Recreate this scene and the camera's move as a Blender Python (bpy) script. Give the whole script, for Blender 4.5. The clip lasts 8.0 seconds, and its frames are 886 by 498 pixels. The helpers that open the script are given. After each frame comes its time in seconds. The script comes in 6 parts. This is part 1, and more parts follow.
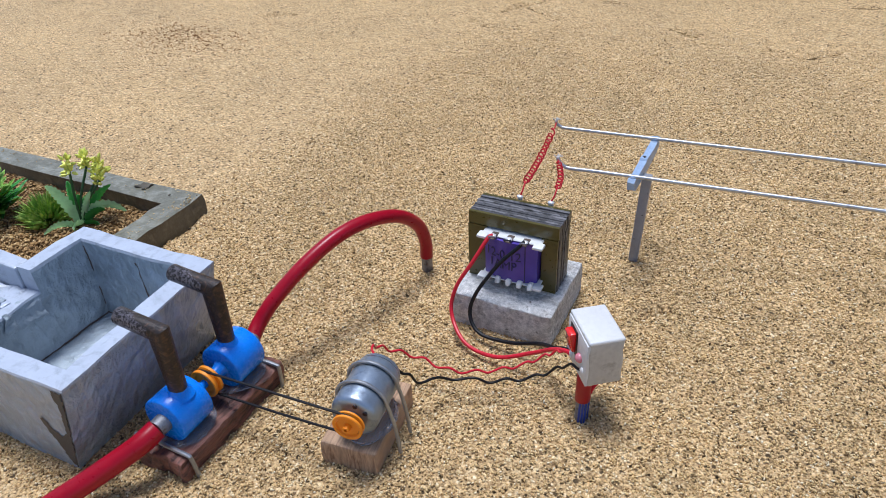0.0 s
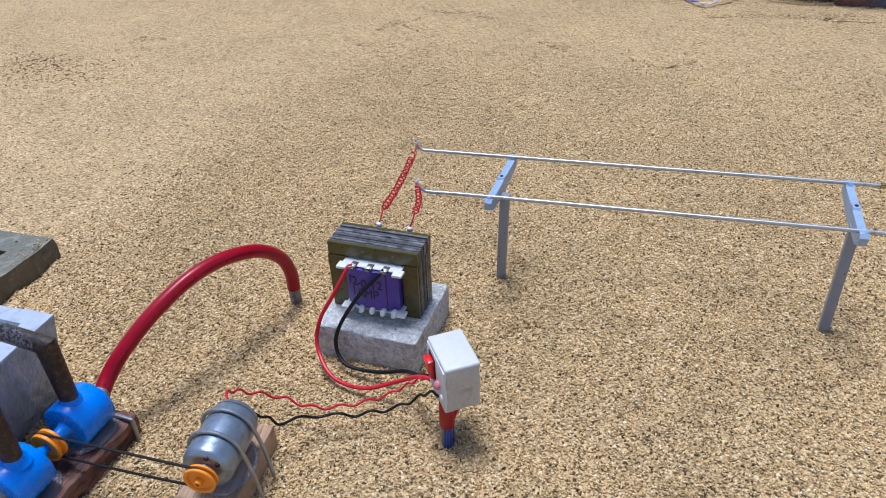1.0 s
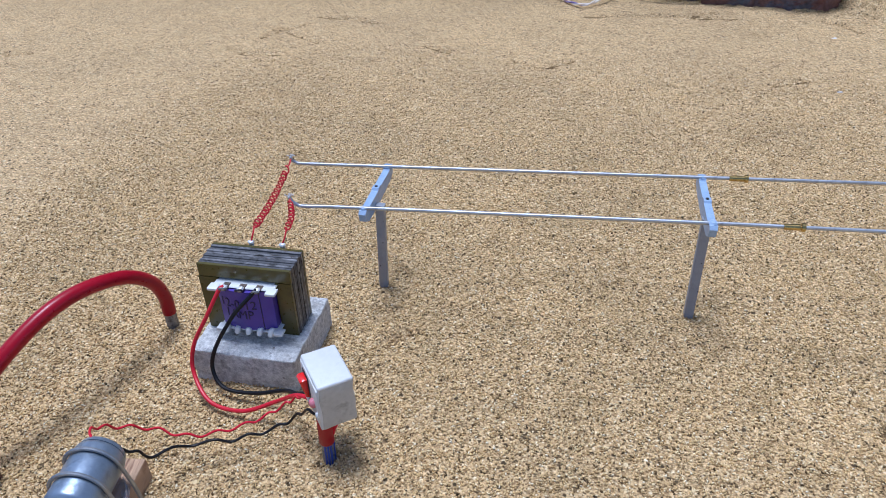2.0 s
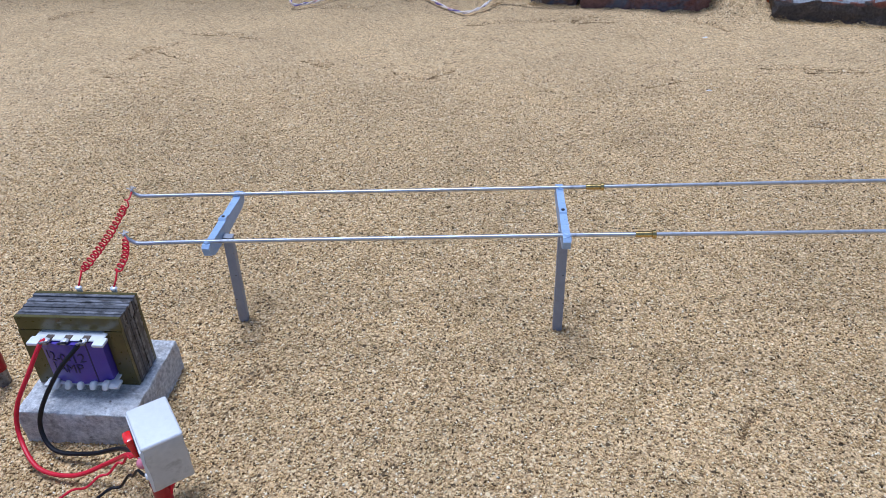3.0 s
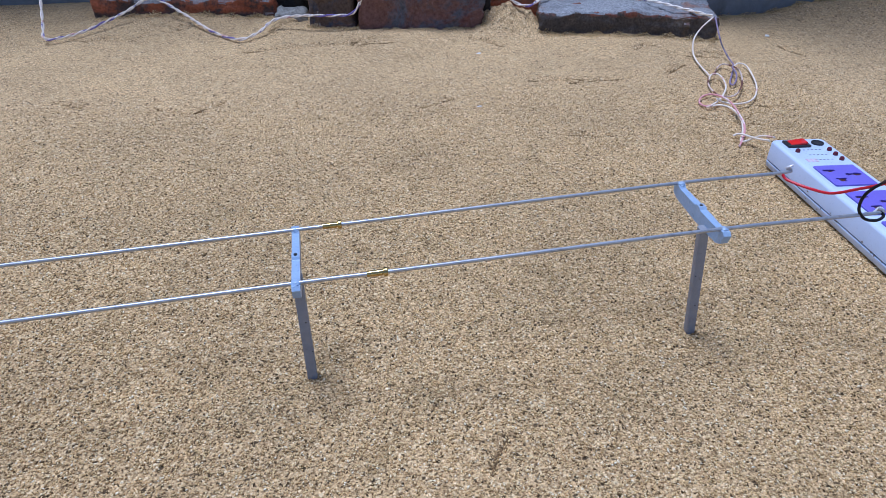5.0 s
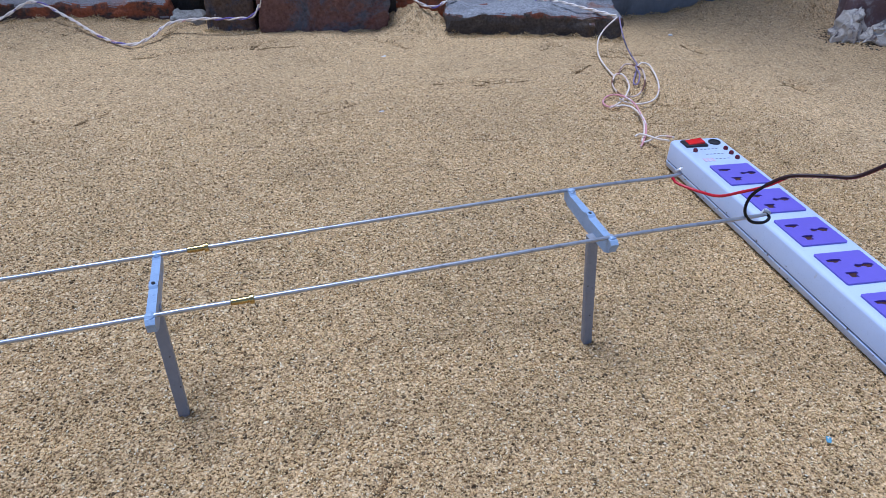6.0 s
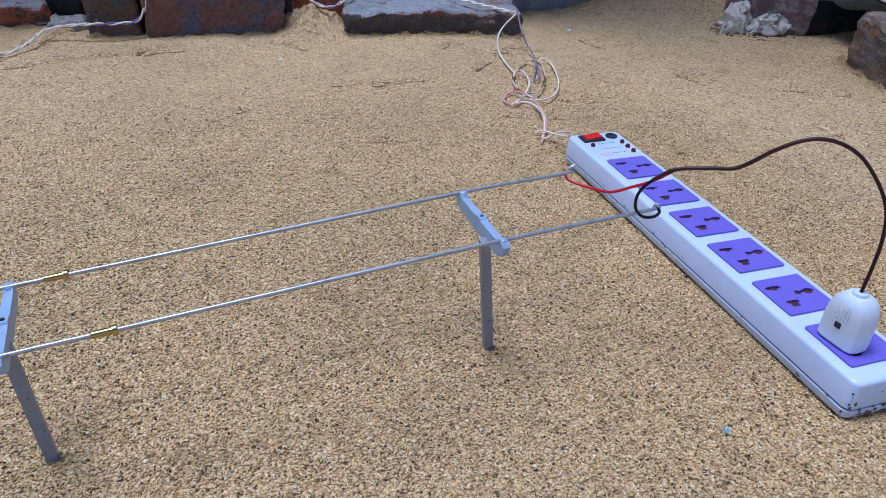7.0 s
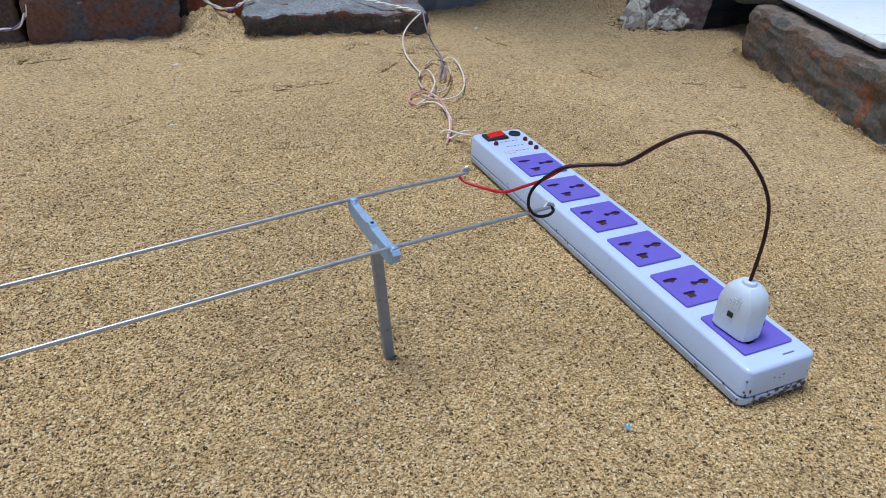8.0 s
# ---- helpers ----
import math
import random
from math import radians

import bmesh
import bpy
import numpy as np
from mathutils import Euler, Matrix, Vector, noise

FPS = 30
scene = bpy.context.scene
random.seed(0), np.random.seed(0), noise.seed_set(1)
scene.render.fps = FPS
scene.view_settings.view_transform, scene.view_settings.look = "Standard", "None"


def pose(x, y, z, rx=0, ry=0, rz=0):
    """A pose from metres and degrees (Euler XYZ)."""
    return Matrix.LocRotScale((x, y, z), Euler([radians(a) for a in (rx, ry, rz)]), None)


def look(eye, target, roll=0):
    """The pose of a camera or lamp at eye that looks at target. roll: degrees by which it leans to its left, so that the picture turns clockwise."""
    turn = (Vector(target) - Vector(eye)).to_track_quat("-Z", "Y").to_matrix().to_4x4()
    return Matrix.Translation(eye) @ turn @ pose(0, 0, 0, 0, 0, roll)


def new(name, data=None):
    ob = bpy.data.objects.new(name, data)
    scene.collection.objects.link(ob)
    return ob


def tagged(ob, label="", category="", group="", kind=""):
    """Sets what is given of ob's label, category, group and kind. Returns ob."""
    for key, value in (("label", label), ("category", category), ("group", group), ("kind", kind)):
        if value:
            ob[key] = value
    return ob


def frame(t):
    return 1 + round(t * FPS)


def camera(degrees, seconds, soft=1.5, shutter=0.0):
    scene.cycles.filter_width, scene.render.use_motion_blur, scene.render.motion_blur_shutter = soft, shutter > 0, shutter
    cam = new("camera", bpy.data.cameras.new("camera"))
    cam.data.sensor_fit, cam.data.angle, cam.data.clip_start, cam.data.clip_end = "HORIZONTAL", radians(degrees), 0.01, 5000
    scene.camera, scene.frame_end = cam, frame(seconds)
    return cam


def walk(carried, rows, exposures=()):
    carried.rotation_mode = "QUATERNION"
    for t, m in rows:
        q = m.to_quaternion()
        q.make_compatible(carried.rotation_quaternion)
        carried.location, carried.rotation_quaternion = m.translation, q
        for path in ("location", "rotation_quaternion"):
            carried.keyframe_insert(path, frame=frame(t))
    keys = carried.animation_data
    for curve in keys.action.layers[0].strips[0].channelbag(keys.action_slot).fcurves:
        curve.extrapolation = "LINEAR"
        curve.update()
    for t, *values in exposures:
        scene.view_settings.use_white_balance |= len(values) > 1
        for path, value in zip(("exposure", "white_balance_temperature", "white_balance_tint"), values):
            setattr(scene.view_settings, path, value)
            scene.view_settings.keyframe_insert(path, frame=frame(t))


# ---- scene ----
cam = camera(64.1, 8.0, soft=0.9)
PATH = [
    (0, (0.006, 0.012, 0.274), (-0.776, 1.479, -0.838), -3.0),
    (0.5, (0.018, 0.023, 0.278), (-0.659, 1.547, -0.826), -2.7),
    (1, (0.031, 0.031, 0.28), (-0.53, 1.606, -0.818), -2.3),
    (2.3, (0.067, 0.046, 0.286), (-0.202, 1.695, -0.814), -1.3),
    (2.5, (0.078, 0.053, 0.285), (-0.151, 1.711, -0.81), -1.4),
    (3, (0.092, 0.065, 0.283), (-0.036, 1.736, -0.808), -1.3),
    (3.5, (0.112, 0.074, 0.282), (0.097, 1.756, -0.801), -1.0),
    (4, (0.129, 0.082, 0.283), (0.23, 1.767, -0.789), -0.5),
    (4.5, (0.146, 0.087, 0.285), (0.358, 1.767, -0.779), -0.1),
    (5.8, (0.18, 0.1, 0.284), (0.616, 1.74, -0.774), 0.7),
    (6, (0.191, 0.107, 0.28), (0.669, 1.736, -0.777), 1.1),
    (6.5, (0.205, 0.115, 0.276), (0.779, 1.714, -0.779), 1.4),
    (7, (0.215, 0.117, 0.276), (0.891, 1.676, -0.778), 1.7),
    (7.5, (0.224, 0.118, 0.275), (0.99, 1.638, -0.776), 2.0),
    (8, (0.24, 0.12, 0.273), (1.09, 1.595, -0.776), 2.3),
]
SKY, SUN, SUN_TINT = 0.12, 3.1, (0.87, 0.94, 1.0)
EXPOSURES = [(0.0, 0.24, 6350, 15), (1.0, 0.20, 6000, 15), (2.5, 0.16, 5530, 16), (4.5, 0.03, 5350, 18), (6.8, -0.11, 5350, 18), (7.5, -0.11, 5920, 13), (8.0, -0.11, 6050, 9)]
walk(cam, [(t, look(eye, target, roll)) for t, eye, target, roll in PATH], EXPOSURES)

# ---- world and light: a bright overcast sky high above the sand bed ----
world = bpy.data.worlds.new("sky")
scene.world = world
world.use_nodes = True
sky = world.node_tree.nodes.new("ShaderNodeTexSky")
sky.sky_type, sky.sun_disc = "NISHITA", False
sky.sun_elevation, sky.sun_rotation = radians(77), radians(-49)
sky_bg = world.node_tree.nodes["Background"]
sky_bg.inputs["Strength"].default_value = SKY
world.node_tree.links.new(sky.outputs["Color"], sky_bg.inputs["Color"])
sun_data = bpy.data.lights.new("sun", "SUN")
sun_data.energy, sun_data.angle, sun_data.color = SUN, radians(20), SUN_TINT
sun = new("sun", sun_data)
sun.matrix_world = look((-0.16, 0.14, 0.97), (0, 0, 0))


# ---- materials ----
def nodes_of(name):
    m = bpy.data.materials.new(name)
    m.use_nodes = True
    nt = m.node_tree
    return m, nt, nt.nodes["Principled BSDF"]


def add(nt, kind, **values):
    n = nt.nodes.new(kind)
    for key, value in values.items():
        n.inputs[key].default_value = value
    return n


def ramp(nt, source, stops):
    n = nt.nodes.new("ShaderNodeValToRGB")
    while len(n.color_ramp.elements) < len(stops):
        n.color_ramp.elements.new(0.5)
    for e, (p, c) in zip(n.color_ramp.elements, stops):
        e.position, e.color = p, (*c, 1)
    nt.links.new(source, n.inputs["Fac"])
    return n.outputs["Color"]


def mix(nt, fac, a, b, kind="MIX"):
    n = nt.nodes.new("ShaderNodeMix")
    n.data_type, n.blend_type = "RGBA", kind
    for socket, value in ((n.inputs[0], fac), (n.inputs[6], a), (n.inputs[7], b)):
        if isinstance(value, bpy.types.NodeSocket):
            nt.links.new(value, socket)
        elif isinstance(value, (int, float)):
            socket.default_value = value
        else:
            socket.default_value = (*value, 1)
    return n.outputs[2]


def coords(nt, stretch=(1, 1, 1)):
    tc = nt.nodes.new("ShaderNodeTexCoord")
    mp = nt.nodes.new("ShaderNodeMapping")
    mp.inputs["Scale"].default_value = stretch
    nt.links.new(tc.outputs["Object"], mp.inputs["Vector"])
    return mp.outputs["Vector"]


def noise_of(nt, vec, scale, detail=4.0, rough=0.55, distort=0.0):
    n = add(nt, "ShaderNodeTexNoise", Scale=scale, Detail=detail, Roughness=rough, Distortion=distort)
    nt.links.new(vec, n.inputs["Vector"])
    return n.outputs["Fac"]


def bump(nt, bsdf, height, strength, distance):
    n = add(nt, "ShaderNodeBump", Strength=strength, Distance=distance)
    nt.links.new(height, n.inputs["Height"])
    nt.links.new(n.outputs["Normal"], bsdf.inputs["Normal"])


def surface(name, base, rough=0.6, metal=0.0, wear=None, wear_at=(0.6, 0.75), big=40, small=400, vary=0.18, relief=0.0002,
            stretch=(1, 1, 1), coat=0.0, clear=0.0, spec=0.5):
    """Paint, metal, plastic, wood: a base colour varied at two scales, with optional worn patches and fine relief."""
    m, nt, b = nodes_of(name)
    vec = coords(nt, stretch)
    n1, n2 = noise_of(nt, vec, big), noise_of(nt, vec, small, 5)
    lo, hi = [c * (1 - vary) for c in base], [min(1, c * (1 + vary)) for c in base]
    col = ramp(nt, n1, [(0.3, lo), (0.7, hi)])
    col = mix(nt, 0.35, col, ramp(nt, n2, [(0.3, lo), (0.7, hi)]))
    if wear:
        n3 = noise_of(nt, vec, big * 1.7, 8, 0.65, 0.4)
        fac = ramp(nt, n3, [(wear_at[0], (0, 0, 0)), (wear_at[1], (1, 1, 1))])
        col = mix(nt, fac, col, wear)
    nt.links.new(col, b.inputs["Base Color"])
    rr = nt.nodes.new("ShaderNodeMapRange")
    rr.inputs["To Min"].default_value, rr.inputs["To Max"].default_value = max(0.02, rough - 0.1), min(1, rough + 0.12)
    nt.links.new(n2, rr.inputs["Value"])
    nt.links.new(rr.outputs["Result"], b.inputs["Roughness"])
    b.inputs["Metallic"].default_value = metal
    b.inputs["Coat Weight"].default_value = coat
    b.inputs["Specular IOR Level"].default_value = spec
    b.inputs["Transmission Weight"].default_value = clear
    if relief:
        bump(nt, b, n2, 0.6, relief)
    return m


def damp_patches(nt, vec, col, damp, speckle=True):
    patch = ramp(nt, noise_of(nt, vec, 7, 6, 0.6), [(0.35, (0.76, 0.74, 0.72)), (0.65, (1.10, 1.07, 1.02))])
    col = mix(nt, damp, col, patch, "MULTIPLY")
    blot = ramp(nt, noise_of(nt, vec, 24, 6, 0.65, 0.6), [(0.33, (0.70, 0.70, 0.66)), (0.46, (1.02, 1.02, 1.02))])
    col = mix(nt, damp, col, blot, "MULTIPLY")
    if not speckle:
        return col
    knot = ramp(nt, noise_of(nt, vec, 640, 2.0, 0.5), [(0.33, (0.46, 0.43, 0.37)), (0.46, (0.97, 0.97, 0.97)), (0.66, (1.38, 1.37, 1.34))])
    return mix(nt, 0.9, col, knot, "MULTIPLY")


def sand_material(name, tints, damp=0.42, grain=700.0, island=False):
    m, nt, b = nodes_of(name)
    vec = coords(nt)
    if island:
        geo = nt.nodes.new("ShaderNodeNewGeometry")
        col = ramp(nt, geo.outputs["Random Per Island"], tints)
        col = damp_patches(nt, vec, col, damp, False)
        nt.links.new(col, b.inputs["Base Color"])
        b.inputs["Roughness"].default_value = 0.8
        b.inputs["Specular IOR Level"].default_value = 0.2
        return m
    warp = add(nt, "ShaderNodeTexNoise", Scale=grain * 0.6, Detail=2.0)
    nt.links.new(vec, warp.inputs["Vector"])
    bent = nt.nodes.new("ShaderNodeVectorMath")
    bent.operation = "MULTIPLY_ADD"
    bent.inputs[1].default_value = (0.0012, 0.0012, 0.0012)
    nt.links.new(warp.outputs["Color"], bent.inputs[0])
    nt.links.new(vec, bent.inputs[2])
    v = add(nt, "ShaderNodeTexVoronoi", Scale=grain)
    nt.links.new(bent.outputs[0], v.inputs["Vector"])
    sep = nt.nodes.new("ShaderNodeSeparateColor")
    nt.links.new(v.outputs["Color"], sep.inputs["Color"])
    col = ramp(nt, sep.outputs["Red"], tints)
    gap = ramp(nt, v.outputs["Distance"], [(0.45, (1, 1, 1)), (0.95, (0.50, 0.44, 0.38))])
    col = mix(nt, 0.8, col, gap, "MULTIPLY")
    col = damp_patches(nt, vec, col, damp)
    clump = ramp(nt, noise_of(nt, vec, 120, 4, 0.6), [(0.36, (0.55, 0.50, 0.44)), (0.5, (1.0, 1.0, 1.0))])
    col = mix(nt, 0.30, col, clump, "MULTIPLY")
    fleck = add(nt, "ShaderNodeTexVoronoi", Scale=grain * 0.46)
    nt.links.new(bent.outputs[0], fleck.inputs["Vector"])
    fsep = nt.nodes.new("ShaderNodeSeparateColor")
    nt.links.new(fleck.outputs["Color"], fsep.inputs["Color"])
    core = ramp(nt, fleck.outputs["Distance"], [(0.34, (1, 1, 1)), (0.50, (0, 0, 0))])
    for side, stops in (("Red", [(0.075, (1, 1, 1)), (0.09, (0, 0, 0))]), ("Green", [(0.95, (0, 0, 0)), (0.96, (1, 1, 1))])):
        few = mix(nt, 1.0, ramp(nt, fsep.outputs[side], stops), core, "MULTIPLY")
        col = mix(nt, few, col, (0.085, 0.055, 0.026) if side == "Red" else (0.76, 0.57, 0.31))
    nt.links.new(col, b.inputs["Base Color"])
    b.inputs["Roughness"].default_value = 0.85
    b.inputs["Specular IOR Level"].default_value = 0.3
    height = nt.nodes.new("ShaderNodeMath")
    height.operation = "MULTIPLY_ADD"
    height.inputs[1].default_value = -0.8
    nt.links.new(v.outputs["Distance"], height.inputs[0])
    nt.links.new(noise_of(nt, vec, 260, 5, 0.7), height.inputs[2])
    bump(nt, b, height.outputs[0], 1.0, 0.0011)
    return m


SAND_TINTS = [(0, (0.140, 0.091, 0.043)), (0.025, (0.220, 0.143, 0.070)), (0.05, (0.440, 0.290, 0.141)), (0.3, (0.590, 0.401, 0.200)), (0.8, (0.680, 0.478, 0.250)), (0.96, (0.760, 0.568, 0.329)), (1, (0.860, 0.721, 0.473))]
GRAIN_TINTS = [(0, (0.060, 0.037, 0.016)), (0.055, (0.150, 0.095, 0.042)), (0.12, (0.380, 0.250, 0.112)), (0.38, (0.600, 0.405, 0.182)), (0.74, (0.760, 0.540, 0.262)), (0.92, (0.850, 0.665, 0.385)), (1, (0.900, 0.790, 0.570))]
M_SAND = sand_material("sand", SAND_TINTS)
M_GRAIN = sand_material("sand_grain", GRAIN_TINTS, island=True)
# dark crumb tones that stand in for shade inside the scratches
M_SCRATCHSHADE = sand_material("scratch_shade", [(0.0, (0.13, 0.08, 0.036)), (0.6, (0.28, 0.178, 0.083)), (1.0, (0.48, 0.315, 0.15))], island=True)
M_LITTER = sand_material("brown_litter", [(0.0, (0.20, 0.095, 0.042)), (0.5, (0.36, 0.19, 0.088)), (1.0, (0.54, 0.33, 0.16))], island=True)
SOIL_TINTS = [(0.0, (0.09, 0.048, 0.018)), (0.3, (0.27, 0.155, 0.062)), (0.7, (0.47, 0.29, 0.122)), (1.0, (0.66, 0.46, 0.23))]
M_SOIL = sand_material("soil_lump", SOIL_TINTS, island=True)
M_SOILBED = sand_material("soil", SOIL_TINTS, grain=330.0)


def plaster_paint(name, dark, mid, light):
    """Brushed paint on rough plaster: smeared tones at two scales."""
    m, nt, b = nodes_of(name)
    vec = coords(nt, (1, 1, 0.7))
    smear = noise_of(nt, vec, 26, 5, 0.52, 0.8)
    fine = noise_of(nt, vec, 150, 4, 0.5, 0.2)
    col = ramp(nt, smear, [(0.30, dark), (0.48, mid), (0.62, mid), (0.72, light)])
    streak = noise_of(nt, coords(nt, (0.55, 0.55, 1.5)), 30, 4, 0.5, 1.3)
    col = mix(nt, ramp(nt, streak, [(0.50, (0, 0, 0)), (0.56, (0.22, 0.22, 0.22)), (0.60, (0.05, 0.05, 0.05)), (0.68, (0.35, 0.35, 0.35))]), col, light)
    col = mix(nt, 0.5, col, ramp(nt, fine, [(0.3, (0.62, 0.62, 0.62)), (0.65, (1.12, 1.12, 1.12))]), "MULTIPLY")
    nt.links.new(col, b.inputs["Base Color"])
    b.inputs["Roughness"].default_value = 0.33
    h = nt.nodes.new("ShaderNodeMath")
    h.operation = "ADD"
    nt.links.new(smear, h.inputs[0])
    nt.links.new(fine, h.inputs[1])
    swell = nt.nodes.new("ShaderNodeMath")
    swell.operation = "MULTIPLY_ADD"
    nt.links.new(noise_of(nt, coords(nt, (1, 1, 1.6)), 34, 2, 0.4, 0.3), swell.inputs[0])
    swell.inputs[1].default_value = 0.9
    nt.links.new(h.outputs[0], swell.inputs[2])
    bump(nt, b, swell.outputs[0], 0.9, 0.0045)
    return m


M_TANK = plaster_paint("grey_paint", (0.28, 0.325, 0.355), (0.385, 0.445, 0.49), (0.52, 0.60, 0.67))
M_PEEL = surface("bare_cement", (0.105, 0.09, 0.066), 0.85, big=120, relief=0.0006)
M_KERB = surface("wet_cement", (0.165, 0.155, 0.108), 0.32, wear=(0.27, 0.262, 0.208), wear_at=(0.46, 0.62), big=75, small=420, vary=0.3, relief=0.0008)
# browner, darker copy of the kerb cement: the sides' shade put into colour
M_KERBSIDE = surface("shaded_kerb_side", (0.125, 0.105, 0.068), 0.5, wear=(0.21, 0.175, 0.115), wear_at=(0.5, 0.68), big=90, small=520, vary=0.35, relief=0.0012)
M_BLUE = surface("blue_enamel", (0.002, 0.215, 0.84), 0.26, big=60, vary=0.08, relief=0.00012, spec=0.4)
M_ORANGE = surface("orange_plastic", (0.88, 0.27, 0.012), 0.4, big=60, vary=0.06, relief=0.00005)
M_PIPE = surface("rusty_pipe", (0.030, 0.021, 0.017), 0.38, 0.25, wear=(0.090, 0.048, 0.028), wear_at=(0.50, 0.62), big=210, small=900, vary=0.5, relief=0.0006)
# paler speckled pipe metal: sky reflection on the level arm put into colour
M_PIPE_TOP = surface("skylit_pipe", (0.15, 0.13, 0.14), 0.34, 0.6, wear=(0.020, 0.014, 0.013), wear_at=(0.47, 0.53), big=420, small=1300, vary=0.35, relief=0.0006)
M_HOSE = surface("red_rubber", (0.34, 0.002, 0.014), 0.30, big=80, vary=0.12, relief=0.00006, coat=0.0, spec=0.32)
M_SLEEVE = surface("red_sleeve", (0.36, 0.004, 0.010), 0.45, big=80, vary=0.12, relief=0.0001)
M_STEEL = surface("galvanised_steel", (0.47, 0.48, 0.50), 0.36, 0.7, wear=(0.32, 0.32, 0.34), wear_at=(0.52, 0.7), big=120, small=800, vary=0.12, relief=0)
M_DULL = surface("dull_steel", (0.26, 0.26, 0.27), 0.5, 0.6, wear=(0.10, 0.08, 0.075), wear_at=(0.5, 0.68), big=260, small=900, vary=0.2, relief=0.0002)
M_CAN = surface("motor_can", (0.29, 0.35, 0.425), 0.34, 0.7, wear=(0.16, 0.185, 0.22), wear_at=(0.55, 0.72), big=70, small=500, vary=0.18, relief=0.0001)
M_WIRE = surface("clamp_wire", (0.36, 0.37, 0.38), 0.4, 0.75, big=120, small=900, vary=0.2, relief=0.00008)
M_DARKWOOD = surface("stained_wood", (0.22, 0.088, 0.062), 0.5, wear=(0.028, 0.012, 0.010), wear_at=(0.50, 0.64), big=62, small=420, vary=0.55, relief=0.0024, stretch=(2.1, 0.34, 2.1))
M_WOOD = surface("pale_wood", (0.46, 0.29, 0.175), 0.65, wear=(0.20, 0.095, 0.05), wear_at=(0.47, 0.66), big=90, small=420, vary=0.35, relief=0.0012, stretch=(3.4, 0.22, 0.5))
M_GLUE = surface("clear_glue", (0.86, 0.86, 0.92), 0.08, big=160, vary=0.05, relief=0.0006, clear=0.86)
M_BELT = surface("black_rubber", (0.014, 0.013, 0.014), 0.55, big=200, vary=0.2, relief=0.0001, spec=0.28)
M_BLACK = surface("black_wire", (0.007, 0.007, 0.009), 0.38, big=150, vary=0.2, relief=0.00005, spec=0.28)
M_RED = surface("red_wire", (0.60, 0.018, 0.035), 0.35, big=150, vary=0.12, relief=0.00005, spec=0.28)
M_REDDARK = surface("dark_red_wire", (0.20, 0.012, 0.012), 0.35, big=150, vary=0.12, relief=0.00005, spec=0.28)
M_OLIVE = surface("olive_varnish", (0.078, 0.064, 0.012), 0.3, wear=(0.055, 0.045, 0.012), wear_at=(0.55, 0.7), big=70, small=500, vary=0.2, relief=0.00006, coat=0.2)
M_LAMPALE = surface("bright_lamination", (0.20, 0.195, 0.20), 0.45, 0.5, wear=(0.05, 0.048, 0.046), wear_at=(0.45, 0.62), big=200, small=900, vary=0.35, relief=0.0003, stretch=(0.5, 1, 1))
M_LAM = surface("lamination_edge", (0.085, 0.083, 0.088), 0.55, 0.3, wear=(0.028, 0.026, 0.024), wear_at=(0.5, 0.68), big=160, small=900, vary=0.35, relief=0.0003, stretch=(1, 0.35, 1))
M_PURPLE = surface("purple_label", (0.075, 0.045, 0.31), 0.35, big=60, vary=0.1, relief=0.0001, coat=0.2)
M_INK = surface("dark_ink", (0.022, 0.016, 0.075), 0.5, relief=0)
M_BOBBIN = surface("white_plastic", (0.70, 0.70, 0.68), 0.45, big=90, vary=0.06, relief=0.0001)
M_SOLDER = surface("solder", (0.78, 0.77, 0.76), 0.3, 0.35, big=300, vary=0.25, relief=0.0003)
M_COPPER = surface("copper_strip", (0.17, 0.13, 0.11), 0.4, 0.6, big=200, vary=0.3, relief=0.0002)
M_BOX = surface("white_card", (0.63, 0.62, 0.60), 0.45, wear=(0.42, 0.39, 0.33), wear_at=(0.58, 0.78), big=60, small=420, vary=0.08, relief=0.0004)
# stained card, also darkened for the shade on the box sides
M_BOXSIDE = surface("shaded_stained_card", (0.50, 0.475, 0.425), 0.5, wear=(0.30, 0.27, 0.225), wear_at=(0.52, 0.72), big=75, small=380, vary=0.14, relief=0.0005)
M_ROCKER = surface("red_rocker", (0.72, 0.016, 0.014), 0.22, big=60, vary=0.05, relief=0.00003, coat=0.3)
M_DARK = surface("black_plastic", (0.018, 0.017, 0.02), 0.4, big=120, vary=0.2, relief=0.00005)
M_LED = surface("red_led", (0.12, 0.012, 0.025), 0.15, big=60, vary=0.05, relief=0)
M_LEDPINK = surface("pink_led", (0.62, 0.20, 0.24), 0.2, big=60, vary=0.05, relief=0)
M_STRIPE = surface("blue_stripe", (0.030, 0.065, 0.32), 0.4, big=90, vary=0.15, relief=0.0001)
M_POST = surface("post_paint", (0.27, 0.28, 0.31), 0.42, wear=(0.13, 0.13, 0.14), wear_at=(0.62, 0.76), big=130, small=600, vary=0.1, relief=0.0003)
# the posts' grey paint with the sky's blue reflection put into it
M_ARM = surface("skylit_arm_paint", (0.31, 0.42, 0.58), 0.32, wear=(0.17, 0.21, 0.30), wear_at=(0.62, 0.75), big=140, small=600, vary=0.12, relief=0.0004)
M_BRASS = surface("brass", (0.50, 0.36, 0.135), 0.22, 1.0, wear=(0.30, 0.19, 0.06), wear_at=(0.58, 0.7), big=260, small=900, vary=0.2, relief=0)
M_STRIP = surface("strip_plastic", (0.575, 0.665, 0.86), 0.3, wear=(0.48, 0.46, 0.46), wear_at=(0.66, 0.8), big=70, small=700, vary=0.04, relief=0.00006)
M_DIRT = surface("grime", (0.13, 0.09, 0.07), 0.8, big=200, vary=0.4, relief=0.0004)
